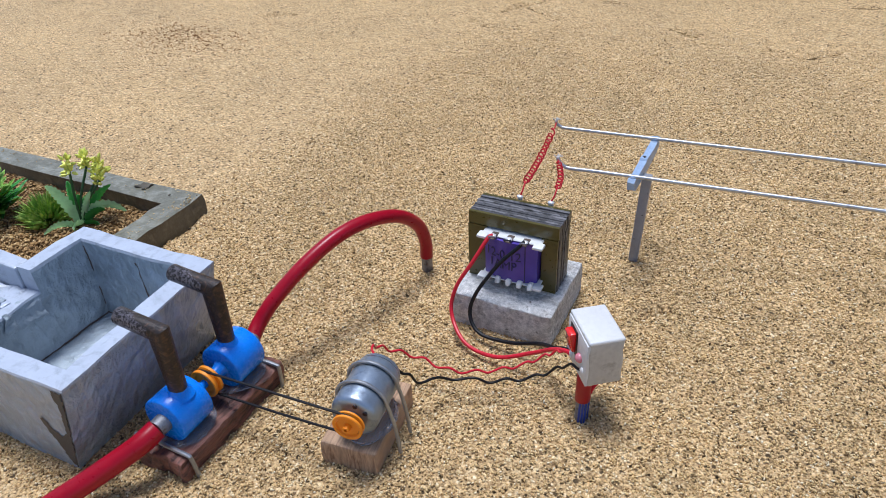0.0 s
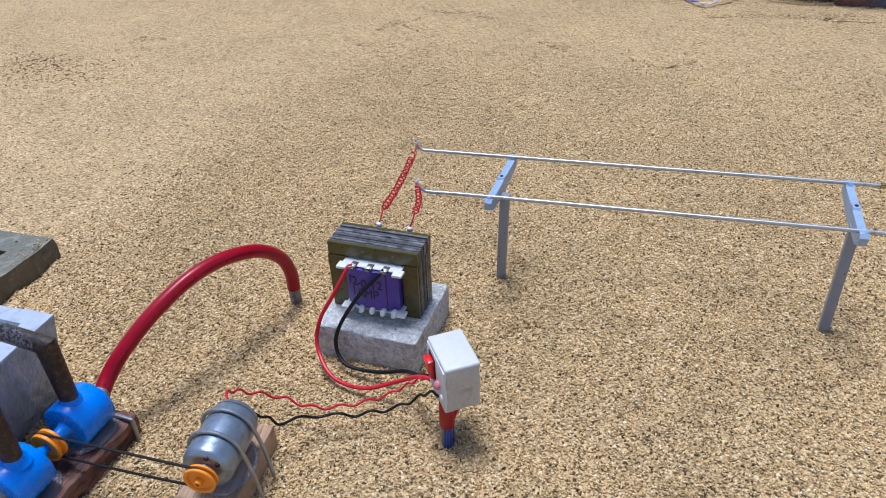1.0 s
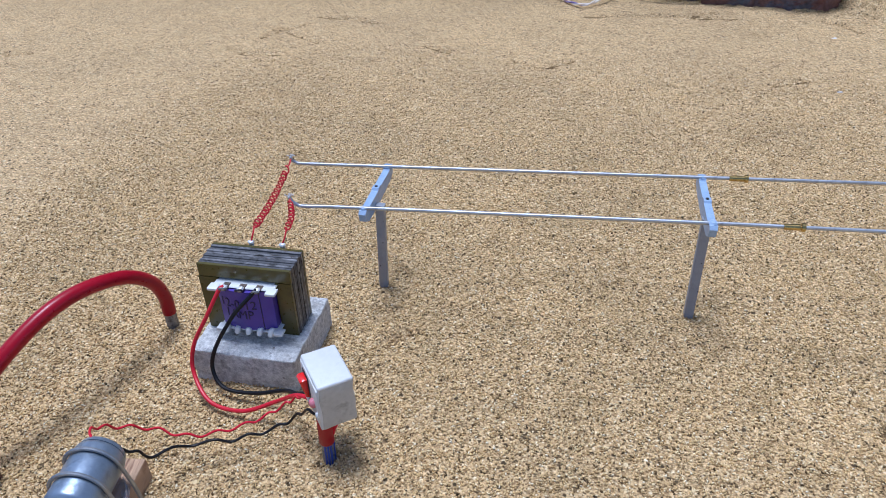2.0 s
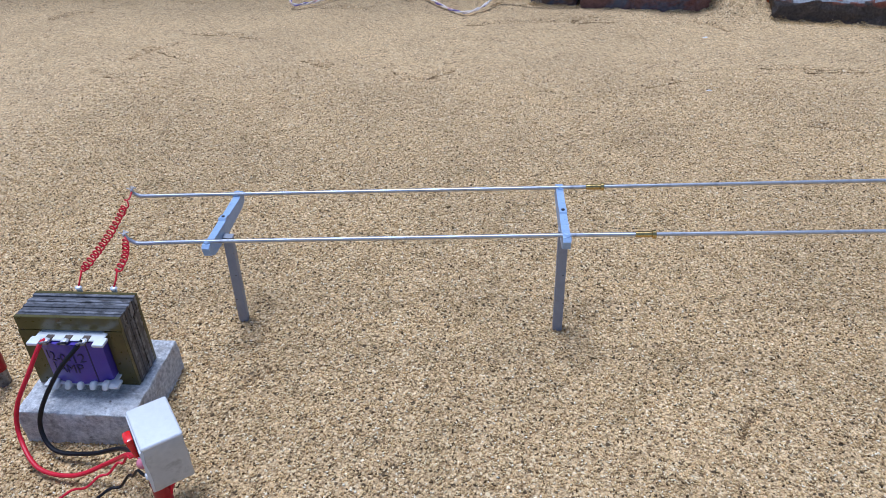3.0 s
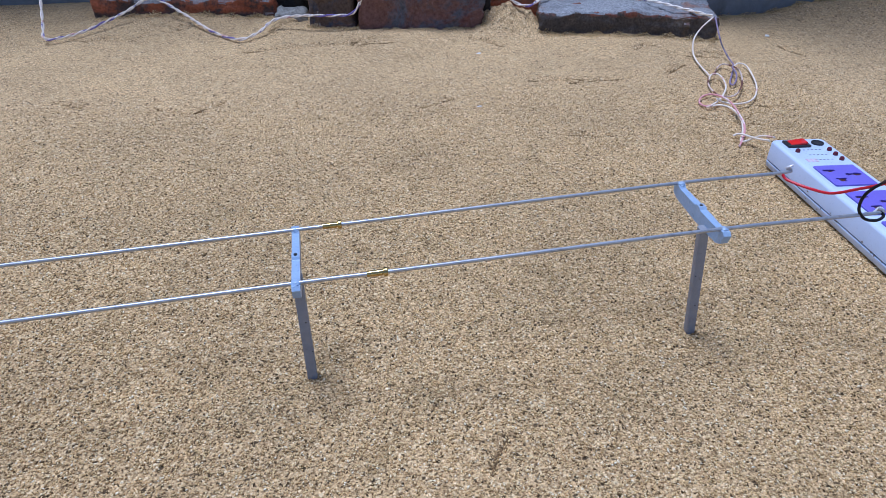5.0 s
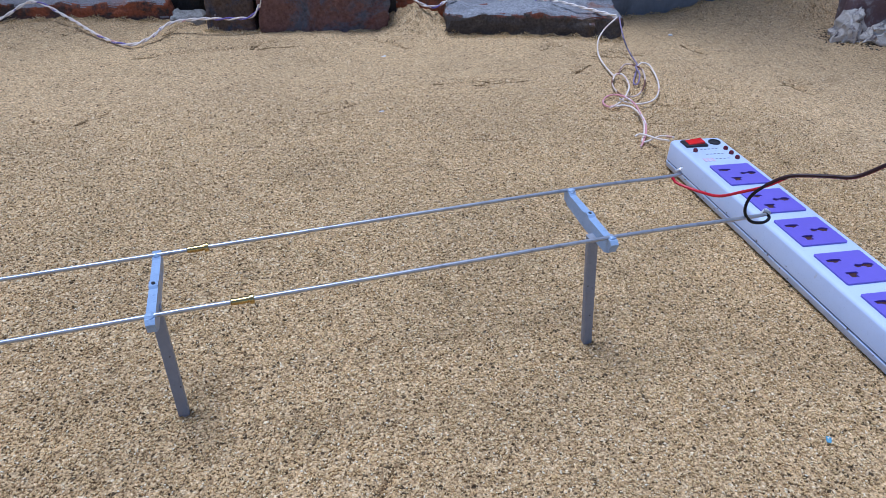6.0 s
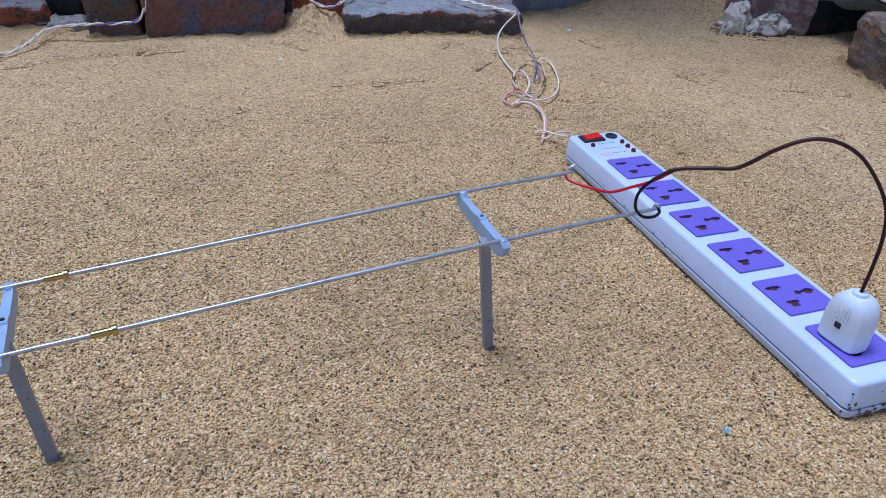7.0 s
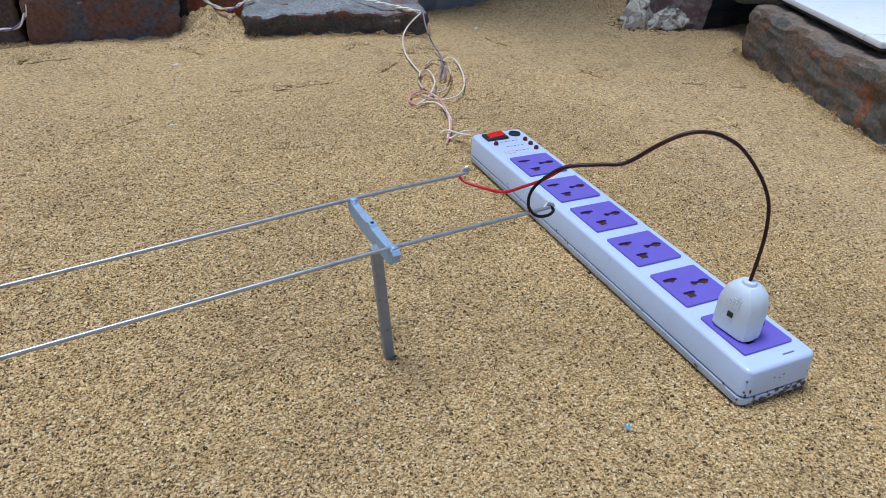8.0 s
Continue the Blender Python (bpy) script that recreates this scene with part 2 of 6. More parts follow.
M_PLATE = surface("violet_plastic", (0.17, 0.125, 0.55), 0.33, big=60, vary=0.06, relief=0.00006)
M_SLOT = surface("socket_shutter", (0.055, 0.018, 0.016), 0.5, wear=(0.16, 0.05, 0.03), wear_at=(0.5, 0.65), big=300, vary=0.3, relief=0.0002)
M_PLUG = surface("plug_plastic", (0.72, 0.79, 0.89), 0.42, big=60, vary=0.04, relief=0.00012)
M_PRINT = surface("pink_print", (0.66, 0.50, 0.58), 0.6, relief=0)
M_GREYPRINT = surface("grey_print", (0.16, 0.16, 0.22), 0.6, relief=0)
M_CABLE = surface("brown_cable", (0.035, 0.010, 0.010), 0.42, big=150, vary=0.25, relief=0.00006, spec=0.28)
M_WHITEWIRE = surface("white_wire", (0.88, 0.76, 0.64), 0.4, wear=(0.62, 0.30, 0.27), wear_at=(0.58, 0.64), big=22, vary=0.08, relief=0.00004)
M_BROWNWIRE = surface("brown_wire", (0.70, 0.54, 0.44), 0.4, wear=(0.17, 0.07, 0.045), wear_at=(0.46, 0.52), big=14, vary=0.15, relief=0.00004)
M_PINKWIRE = surface("pink_wire", (0.74, 0.33, 0.34), 0.4, wear=(0.85, 0.72, 0.70), wear_at=(0.52, 0.60), big=25, vary=0.1, relief=0.00004)
M_TWISTWIRE = surface("white_and_purple_wire", (0.88, 0.77, 0.67), 0.4, wear=(0.17, 0.12, 0.36), wear_at=(0.53, 0.56), big=13, vary=0.06, relief=0.00004)
M_PURPLEWIRE = surface("purple_wire", (0.26, 0.20, 0.31), 0.4, wear=(0.06, 0.05, 0.07), wear_at=(0.52, 0.58), big=16, vary=0.1, relief=0.00004)
M_LEAF = surface("plastic_leaf", (0.085, 0.42, 0.085), 0.38, wear=(0.30, 0.55, 0.26), wear_at=(0.55, 0.75), big=70, small=500, vary=0.3, relief=0.0002)
# pale leaf green, whitened further for the light and gloss on it
M_LEAFPALE = surface("pale_lit_leaf", (0.60, 0.86, 0.52), 0.30, wear=(0.36, 0.70, 0.30), wear_at=(0.55, 0.75), big=90, small=500, vary=0.2, relief=0.0002)
M_NEEDLE = surface("needle_leaf", (0.16, 0.33, 0.045), 0.4, wear=(0.52, 0.62, 0.15), wear_at=(0.45, 0.62), big=90, small=500, vary=0.3, relief=0.0001)
M_LEAFBRIGHT = surface("bright_leaf", (0.28, 0.54, 0.08), 0.5, wear=(0.42, 0.62, 0.14), wear_at=(0.5, 0.7), big=90, small=500, vary=0.25, relief=0.0001)
M_FLOWER = surface("yellow_flower", (0.80, 0.80, 0.16), 0.45, wear=(0.42, 0.52, 0.10), wear_at=(0.5, 0.65), big=150, vary=0.15, relief=0.0001)
M_STEM = surface("stem", (0.03, 0.10, 0.03), 0.5, relief=0)


def brick_material(name, base, dirt, dirt_at=(0.42, 0.62), spots=(0.42, 0.11, 0.035), size=1.0, pale_tone=(0.40, 0.34, 0.30), relief=0.0026, pits=0.0, chipped=None, spot_at=(0.57, 0.66)):
    m, nt, b = nodes_of(name)
    vec = coords(nt)
    big = noise_of(nt, vec, 22 * size, 10, 0.72, 0.8)
    col = mix(nt, ramp(nt, big, [(dirt_at[0], (0, 0, 0)), (dirt_at[1], (1, 1, 1))]), base, dirt)
    sp = noise_of(nt, vec, 19 * size, 8, 0.66, 0.5)
    col = mix(nt, ramp(nt, sp, [(spot_at[0], (0, 0, 0)), (spot_at[1], (0.85, 0.85, 0.85))]), col, spots)
    pale = noise_of(nt, vec, 60 * size, 9, 0.74, 0.6)
    col = mix(nt, ramp(nt, pale, [(0.60, (0, 0, 0)), (0.72, (0.6, 0.6, 0.6))]), col, pale_tone)
    if chipped:
        low, high, tone = chipped
        xyz = nt.nodes.new("ShaderNodeSeparateXYZ")
        nt.links.new(vec, xyz.inputs[0])
        wob = nt.nodes.new("ShaderNodeMath")
        wob.operation = "MULTIPLY_ADD"
        wob.inputs[1].default_value = 0.016
        nt.links.new(noise_of(nt, vec, 55, 6, 0.7), wob.inputs[0])
        nt.links.new(xyz.outputs["Z"], wob.inputs[2])
        rng_z = nt.nodes.new("ShaderNodeMapRange")
        rng_z.inputs["From Min"].default_value, rng_z.inputs["From Max"].default_value = low, high
        nt.links.new(wob.outputs[0], rng_z.inputs["Value"])
        patchy = mix(nt, 1.0, ramp(nt, rng_z.outputs["Result"], [(0.2, (0, 0, 0)), (0.6, (0.9, 0.9, 0.9))]), ramp(nt, noise_of(nt, vec, 34, 5, 0.7), [(0.42, (0, 0, 0)), (0.54, (1, 1, 1))]), "MULTIPLY")
        col = mix(nt, patchy, col, tone)
    fine = noise_of(nt, vec, 300 * size, 7, 0.72)
    col = mix(nt, 0.85, col, ramp(nt, fine, [(0.34, (0.52, 0.52, 0.52)), (0.66, (1.3, 1.3, 1.3))]), "MULTIPLY")
    if pits:
        hole = add(nt, "ShaderNodeTexVoronoi", Scale=pits)
        loose = nt.nodes.new("ShaderNodeVectorMath")
        loose.operation = "MULTIPLY_ADD"
        loose.inputs[1].default_value = (0.006, 0.006, 0.006)
        warp = add(nt, "ShaderNodeTexNoise", Scale=220.0, Detail=3.0)
        nt.links.new(vec, warp.inputs["Vector"])
        nt.links.new(warp.outputs["Color"], loose.inputs[0])
        nt.links.new(vec, loose.inputs[2])
        nt.links.new(loose.outputs[0], hole.inputs["Vector"])
        col = mix(nt, 1.0, col, mix(nt, ramp(nt, noise_of(nt, vec, 90, 4, 0.6), [(0.52, (1, 1, 1)), (0.68, (0, 0, 0))]), ramp(nt, hole.outputs["Distance"], [(0.16, (0.24, 0.21, 0.19)), (0.30, (1, 1, 1))]), (1, 1, 1)), "MULTIPLY")
    nt.links.new(col, b.inputs["Base Color"])
    b.inputs["Roughness"].default_value = 0.9
    b.inputs["Specular IOR Level"].default_value = 0.25
    h = nt.nodes.new("ShaderNodeMath")
    h.operation = "ADD"
    nt.links.new(fine, h.inputs[0])
    nt.links.new(pale, h.inputs[1])
    bump(nt, b, h.outputs[0], 1.0, relief)
    return m


M_BRICK = brick_material("dirty_brick", (0.215, 0.112, 0.090), (0.135, 0.138, 0.158), (0.48, 0.58), (0.19, 0.062, 0.045), 0.6, pale_tone=(0.26, 0.22, 0.21))
M_BRICK_RED = brick_material("red_brick", (0.125, 0.080, 0.066), (0.085, 0.068, 0.060), (0.46, 0.62), (0.25, 0.09, 0.05), pale_tone=(0.36, 0.27, 0.22), chipped=(0.013, 0.024, (0.46, 0.135, 0.06)))
M_BRICK_BROKEN = brick_material("broken_brick", (0.42, 0.13, 0.065), (0.24, 0.14, 0.10), (0.5, 0.64), pale_tone=(0.42, 0.30, 0.25))
M_BRICK_DARK = brick_material("brown_sooty_brick", (0.145, 0.098, 0.070), (0.085, 0.095, 0.125), (0.52, 0.62), (0.20, 0.10, 0.06), 0.7, pale_tone=(0.26, 0.21, 0.17))
M_BRICK_GREY = brick_material("sooty_brick", (0.095, 0.080, 0.070), (0.155, 0.130, 0.108), (0.52, 0.66), (0.15, 0.10, 0.06), pale_tone=(0.34, 0.29, 0.23), chipped=(0.034, 0.044, (0.30, 0.10, 0.065)))
M_BRICK_BROWN = brick_material("brown_brick", (0.225, 0.155, 0.112), (0.165, 0.160, 0.142), (0.46, 0.58), (0.37, 0.135, 0.058), 0.75, pale_tone=(0.38, 0.32, 0.26), relief=0.0036, spot_at=(0.575, 0.65))
M_BLOCK = brick_material("concrete", (0.84, 0.82, 0.79), (0.50, 0.455, 0.41), (0.53, 0.66), (0.27, 0.20, 0.15), 1.3, (0.95, 0.93, 0.91), 0.0030, 210.0, spot_at=(0.62, 0.72))
M_BRICK_TOP = brick_material("pale_brown_brick_top", (0.39, 0.315, 0.255), (0.26, 0.215, 0.175), (0.45, 0.58), (0.30, 0.135, 0.08), pale_tone=(0.56, 0.50, 0.44))
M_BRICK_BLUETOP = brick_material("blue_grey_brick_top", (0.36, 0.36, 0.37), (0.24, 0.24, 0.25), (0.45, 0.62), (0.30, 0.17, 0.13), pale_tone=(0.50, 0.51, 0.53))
M_BRICK_EDGE = brick_material("brown_brick_top", (0.30, 0.22, 0.175), (0.22, 0.19, 0.165), (0.46, 0.58), (0.38, 0.15, 0.08), 0.7, (0.52, 0.46, 0.40))
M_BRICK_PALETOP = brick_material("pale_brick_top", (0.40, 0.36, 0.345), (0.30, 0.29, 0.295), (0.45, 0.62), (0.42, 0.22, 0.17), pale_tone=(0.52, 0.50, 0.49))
# near-black tone for soot crumbs and for shade put into gaps
M_SOOTGAP = brick_material("soot", (0.030, 0.027, 0.025), (0.05, 0.045, 0.04), (0.45, 0.6), (0.09, 0.05, 0.03), pale_tone=(0.12, 0.11, 0.10))
M_RUBBLE = brick_material("pitted_rubble", (0.42, 0.40, 0.36), (0.22, 0.20, 0.18), (0.48, 0.6), (0.10, 0.08, 0.07), pale_tone=(0.60, 0.57, 0.52))
M_CEMENT = surface("grey_cement", (0.20, 0.22, 0.245), 0.7, wear=(0.13, 0.14, 0.155), wear_at=(0.5, 0.7), big=14, small=160, vary=0.2, relief=0.0015)
M_SLAB = surface("white_slab", (0.90, 0.92, 0.94), 0.3, wear=(0.76, 0.79, 0.82), wear_at=(0.6, 0.8), big=12, small=150, vary=0.05, relief=0.0004)
M_PLASTER = surface("lime_plaster", (0.66, 0.59, 0.50), 0.9, wear=(0.24, 0.19, 0.17), wear_at=(0.52, 0.64), big=70, small=260, vary=0.15, relief=0.003)
M_STONE = surface("old_brickwork", (0.17, 0.105, 0.10), 0.85, wear=(0.36, 0.33, 0.33), wear_at=(0.48, 0.62), big=30, small=260, vary=0.3, relief=0.0016)
# paler version of the tank paint: sky light on the rim put into colour
M_RIM = surface("pale_skylit_paint", (0.44, 0.485, 0.56), 0.34, wear=(0.33, 0.365, 0.42), wear_at=(0.50, 0.66), big=85, small=300, vary=0.08, relief=0.0005)
M_CHIP = surface("blue_chip", (0.12, 0.33, 0.45), 0.5, relief=0)
M_WHITECHIP = surface("white_chip", (0.72, 0.70, 0.66), 0.6, relief=0)

# ---- building helpers ----
PLACE = {}


def thing(name, x, y, z=0.0, rz=0.0, label="", category="", group="", kind=""):
    ob = new(name)
    ob.empty_display_size = 0.01
    ob.matrix_basis = pose(x, y, z, 0, 0, rz)
    PLACE[ob] = ob.matrix_basis.copy()
    return tagged(ob, label, category, group, kind)


def part(name, bm, material, parent, label="", sharp=35, smooth=True, local=False):
    """One mesh under a thing or a part. The bmesh is in world places, or, with local, in the thing's own."""
    me = bpy.data.meshes.new(name)
    if parent is not None and not local:
        bm.transform(PLACE[parent].inverted())
    bmesh.ops.recalc_face_normals(bm, faces=bm.faces)
    bm.to_mesh(me)
    bm.free()
    me.materials.append(material)
    if smooth:
        me.polygons.foreach_set("use_smooth", [True] * len(me.polygons))
        me.set_sharp_from_angle(angle=radians(sharp))
    ob = new(name, me)
    if parent is not None:
        ob.parent = parent
        PLACE[ob] = PLACE[parent]
    return tagged(ob, label)


def solo(name, bm, material, label="", category="", group="", kind="", sharp=35):
    """A thing that is one mesh, with its origin at the middle of its foot."""
    low = min(v.co.z for v in bm.verts)
    mid = sum((v.co for v in bm.verts), Vector()) / len(bm.verts)
    at = Vector((mid.x, mid.y, low))
    bm.transform(Matrix.Translation(-at))
    ob = part(name, bm, material, None, "", sharp)
    ob.matrix_basis = Matrix.Translation(at)
    PLACE[ob] = ob.matrix_basis.copy()
    return tagged(ob, label, category, group, kind)


def box(x0, x1, y0, y1, z0, z1, bevel=0.0, seg=2, bm=None, turn=None):
    own = bmesh.new()
    bmesh.ops.create_cube(own, size=1)
    own.transform(Matrix.Translation(((x0 + x1) / 2, (y0 + y1) / 2, (z0 + z1) / 2)) @ Matrix.Diagonal((x1 - x0, y1 - y0, z1 - z0, 1)))
    if bevel:
        bmesh.ops.bevel(own, geom=list(own.edges), offset=bevel, segments=seg, affect="EDGES", profile=0.5)
    if turn:
        own.transform(turn)
    return join(bm, own)


def join(bm, own):
    if bm is None:
        return own
    tmp = bpy.data.meshes.new("tmp")
    own.to_mesh(tmp)
    own.free()
    bm.from_mesh(tmp)
    bpy.data.meshes.remove(tmp)
    return bm


def roughen(bm, amount, scale, cuts=0, seed=0.0):
    if cuts:
        bmesh.ops.subdivide_edges(bm, edges=list(bm.edges), cuts=cuts, use_grid_fill=True)
    for v in bm.verts:
        p = v.co * scale + Vector((seed, seed * 1.7, -seed))
        v.co += Vector((noise.noise(p), noise.noise(p + Vector((31, 7, 3))), noise.noise(p + Vector((5, 41, 17))))) * amount
    return bm


def frame_of(d):
    d = Vector(d).normalized()
    up = Vector((0, 0, 1)) if abs(d.z) < 0.9 else Vector((1, 0, 0))
    a = d.cross(up).normalized()
    return a, a.cross(d).normalized()


def rings(bm, loops, closed=False, cap=True):
    made = [[bm.verts.new(p) for p in loop] for loop in loops]
    pairs = list(zip(made, made[1:])) + ([(made[-1], made[0])] if closed else [])
    for a, b in pairs:
        for i in range(len(a)):
            j = (i + 1) % len(a)
            bm.faces.new((a[i], a[j], b[j], b[i]))
    if cap and not closed:
        bm.faces.new(made[0][::-1])
        bm.faces.new(made[-1])
    return bm


def lathe(p0, d, profile, seg=28, bm=None, cap=True):
    """A turned body: profile rows of (distance along d from p0, radius)."""
    own = bmesh.new()
    d = Vector(d).normalized()
    a, b = frame_of(d)
    loops = [[Vector(p0) + d * s + (a * math.cos(u) + b * math.sin(u)) * r for u in (2 * math.pi * i / seg for i in range(seg))] for s, r in profile]
    rings(own, loops, cap=cap)
    return join(bm, own)


def cyl(p0, p1, r, seg=20, bevel=0.0, bm=None):
    d = Vector(p1) - Vector(p0)
    n = d.length
    prof = [(0, r), (n, r)] if not bevel else [(0, r - bevel), (bevel * 0.3, r - bevel * 0.3), (bevel, r), (n - bevel, r), (n - bevel * 0.3, r - bevel * 0.3), (n, r - bevel)]
    return lathe(p0, d, prof, seg, bm)


def spline(points, steps=8):
    pts = [Vector(p) for p in points]
    pts = [2 * pts[0] - pts[1], *pts, 2 * pts[-1] - pts[-2]]
    out = []
    for i in range(1, len(pts) - 2):
        p0, p1, p2, p3 = pts[i - 1 : i + 3]
        for k in range(steps):
            t = k / steps
            out.append(0.5 * (2 * p1 + (p2 - p0) * t + (2 * p0 - 5 * p1 + 4 * p2 - p3) * t * t + (3 * p1 - p0 - 3 * p2 + p3) * t ** 3))
    return out + [pts[-2]]


def tube(points, r, seg=8, steps=8, bm=None, closed=False, smooth=True):
    """A round body swept along a curve through the points."""
    own = bmesh.new()
    pts = spline(points, steps) if smooth else [Vector(p) for p in points]
    n = len(pts)
    tang = []
    for i in range(n):
        a = pts[(i - 1) % n] if closed or i else pts[0]
        b = pts[(i + 1) % n] if closed or i < n - 1 else pts[-1]
        tang.append((b - a).normalized())
    side, _ = frame_of(tang[0])
    loops = []
    for i in range(n):
        side = (side - tang[i] * side.dot(tang[i])).normalized()
        over = tang[i].cross(side)
        k = 1.0
        if not smooth and 0 < i < n - 1:
            k = 1.0 / max(0.5, tang[i].dot((pts[i + 1] - pts[i]).normalized()))
        bend = Vector((0, 0, 0))
        if k > 1.001:
            bend = ((pts[i + 1] - pts[i]).normalized() - (pts[i] - pts[i - 1]).normalized()).normalized()
        loop = []
        for j in range(seg):
            u = 2 * math.pi * j / seg
            o = (side * math.cos(u) + over * math.sin(u)) * r
            loop.append(pts[i] + o + bend * o.dot(bend) * (k - 1))
        loops.append(loop)
    rings(own, loops, closed)
    return join(bm, own)


def plate_with_holes(outer, holes, z0, z1):
    """A flat plate in x, y with openings cut right through it."""
    bm = bmesh.new()
    edges = []
    for loop in (outer, *holes):
        vs = [bm.verts.new((x, y, z1)) for x, y in loop]
        edges += [bm.edges.new((vs[i], vs[(i + 1) % len(vs)])) for i in range(len(vs))]
    bmesh.ops.triangle_fill(bm, edges=edges, use_beauty=True, use_dissolve=False)
    made = bmesh.ops.extrude_face_region(bm, geom=list(bm.faces))
    for v in made["geom"]:
        if isinstance(v, bmesh.types.BMVert):
            v.co.z = z0
    return bm


def rounded(x0, x1, y0, y1, r, n=4):
    out = []
    for cx, cy, a0 in ((x1 - r, y1 - r, 0), (x0 + r, y1 - r, 90), (x0 + r, y0 + r, 180), (x1 - r, y0 + r, 270)):
        out += [(cx + r * math.cos(radians(a0 + 90 * k / n)), cy + r * math.sin(radians(a0 + 90 * k / n))) for k in range(n + 1)]
    return out


def lettering(text, size):
    """The flat outline of a text as a bmesh, its middle at the origin."""
    cu = bpy.data.curves.new("text", "FONT")
    cu.body, cu.size, cu.align_x, cu.align_y, cu.extrude = text, size, "CENTER", "CENTER", size * 0.01
    ob = new("text", cu)
    bpy.context.view_layer.update()
    me = ob.evaluated_get(bpy.context.evaluated_depsgraph_get()).to_mesh()
    bm = bmesh.new()
    bm.from_mesh(me)
    bpy.data.objects.remove(ob)
    bpy.data.curves.remove(cu)
    return bm

from mathutils.bvhtree import BVHTree

# ---- ground: one sheet of sand, fine near the model and wide open further off ----
def spread(lo, hi, step, reach):
    mid = list(np.arange(lo, hi + step / 2, step))
    out, gap = [], step
    while not out or out[-1] < reach:
        gap *= 1.6
        out.append((out[-1] if out else 0) + gap)
    return [lo - o for o in out[::-1]] + mid + [hi + o for o in out]


MOUNDS = [(0.450, 1.140, 0.045, 0.026), (0.425, 1.155, 0.025, 0.010), (0.12, 1.21, 0.05, 0.007), (0.30, 1.17, 0.10, 0.006), (-0.05, 1.28, 0.10, 0.008), (1.10, 1.13, 0.12, 0.03),
          (0.95, 1.14, 0.06, 0.012), (1.03, 0.61, 0.04, 0.008), (1.10, 0.80, 0.04, 0.010), (-0.40, 1.28, 0.08, 0.012), (0.60, 1.05, 0.12, 0.004),
          (-0.366, 0.338, 0.010, 0.007), (-0.365, 0.318, 0.010, 0.005), (-0.365, 0.298, 0.010, 0.006), (-0.365, 0.276, 0.011, 0.007)]
DENTS = [(-0.0645, 0.4105, 0.006, 0.0022), (0.1365, 0.4095, 0.006, 0.0022), (0.3765, 0.4095, 0.006, 0.0022), (-0.186, 0.345, 0.009, 0.0025), (-0.0546, 0.2640, 0.008, 0.0045),
         (0.0, 0.876, 0.025, 0.004), (-0.188, 0.331, 0.0065, 0.006), (-0.06, 0.32, 0.012, 0.002), (0.80, 0.78, 0.02, 0.004), (0.70, 0.55, 0.02, 0.003),
         (0.62, 0.39, 0.02, 0.003), (0.30, 0.34, 0.015, 0.003), (0.22, 0.52, 0.03, 0.002)]


# shallow curved scratches: middle, direction, length, depth
SCRATCHES = [(0.582, 0.742, -28, 0.030, 0.003), (0.284, 0.849, 27, 0.025, 0.003), (0.443, 0.903, -10, 0.037, 0.0035), (0.425, 0.730, -17, 0.024, 0.003), (0.397, 1.075, -48, 0.032, 0.004), (0.841, 0.790, -85, 0.026, 0.004),
             (0.866, 0.604, -84, 0.022, 0.003), (0.218, 1.107, 25, 0.027, 0.003), (0.618, 0.468, -56, 0.011, 0.004), (-0.040, 0.361, 45, 0.014, 0.0038), (0.229, 0.335, 57, 0.016, 0.0030),
             (-0.314, 0.944, -35, 0.040, 0.004), (-0.358, 0.966, 62, 0.042, 0.004), (0.681, 0.623, -81, 0.020, 0.003), (-0.124, 0.915, -33, 0.024, 0.003),
             (0.488, 0.889, 1, 0.036, 0.0025), (0.699, 0.964, -31, 0.026, 0.003), (0.160, 1.100, 0, 0.110, 0.0035), (-0.135, 1.178, -11, 0.043, 0.004), (-0.561, 1.143, 45, 0.036, 0.004),
             (-0.348, 0.871, 1, 0.030, 0.003), (-0.279, 1.036, -13, 0.052, 0.003), (-0.032, 1.215, 35, 0.020, 0.004), (0.603, 1.004, 14, 0.020, 0.004), (0.800, 0.960, -80, 0.024, 0.003),
             (0.666, 0.957, -20, 0.024, 0.003), (0.000, 0.872, 160, 0.030, 0.004), (0.030, 0.884, 30, 0.020, 0.003), (0.950, 0.700, -35, 0.040, 0.003), (0.120, 1.210, 40, 0.050, 0.004),
             (0.846, 0.806, -12, 0.022, 0.005), (0.606, 0.914, 38, 0.022, 0.003), (0.660, 0.770, -30, 0.024, 0.003), (-0.672, 0.824, 28, 0.028, 0.0035)]


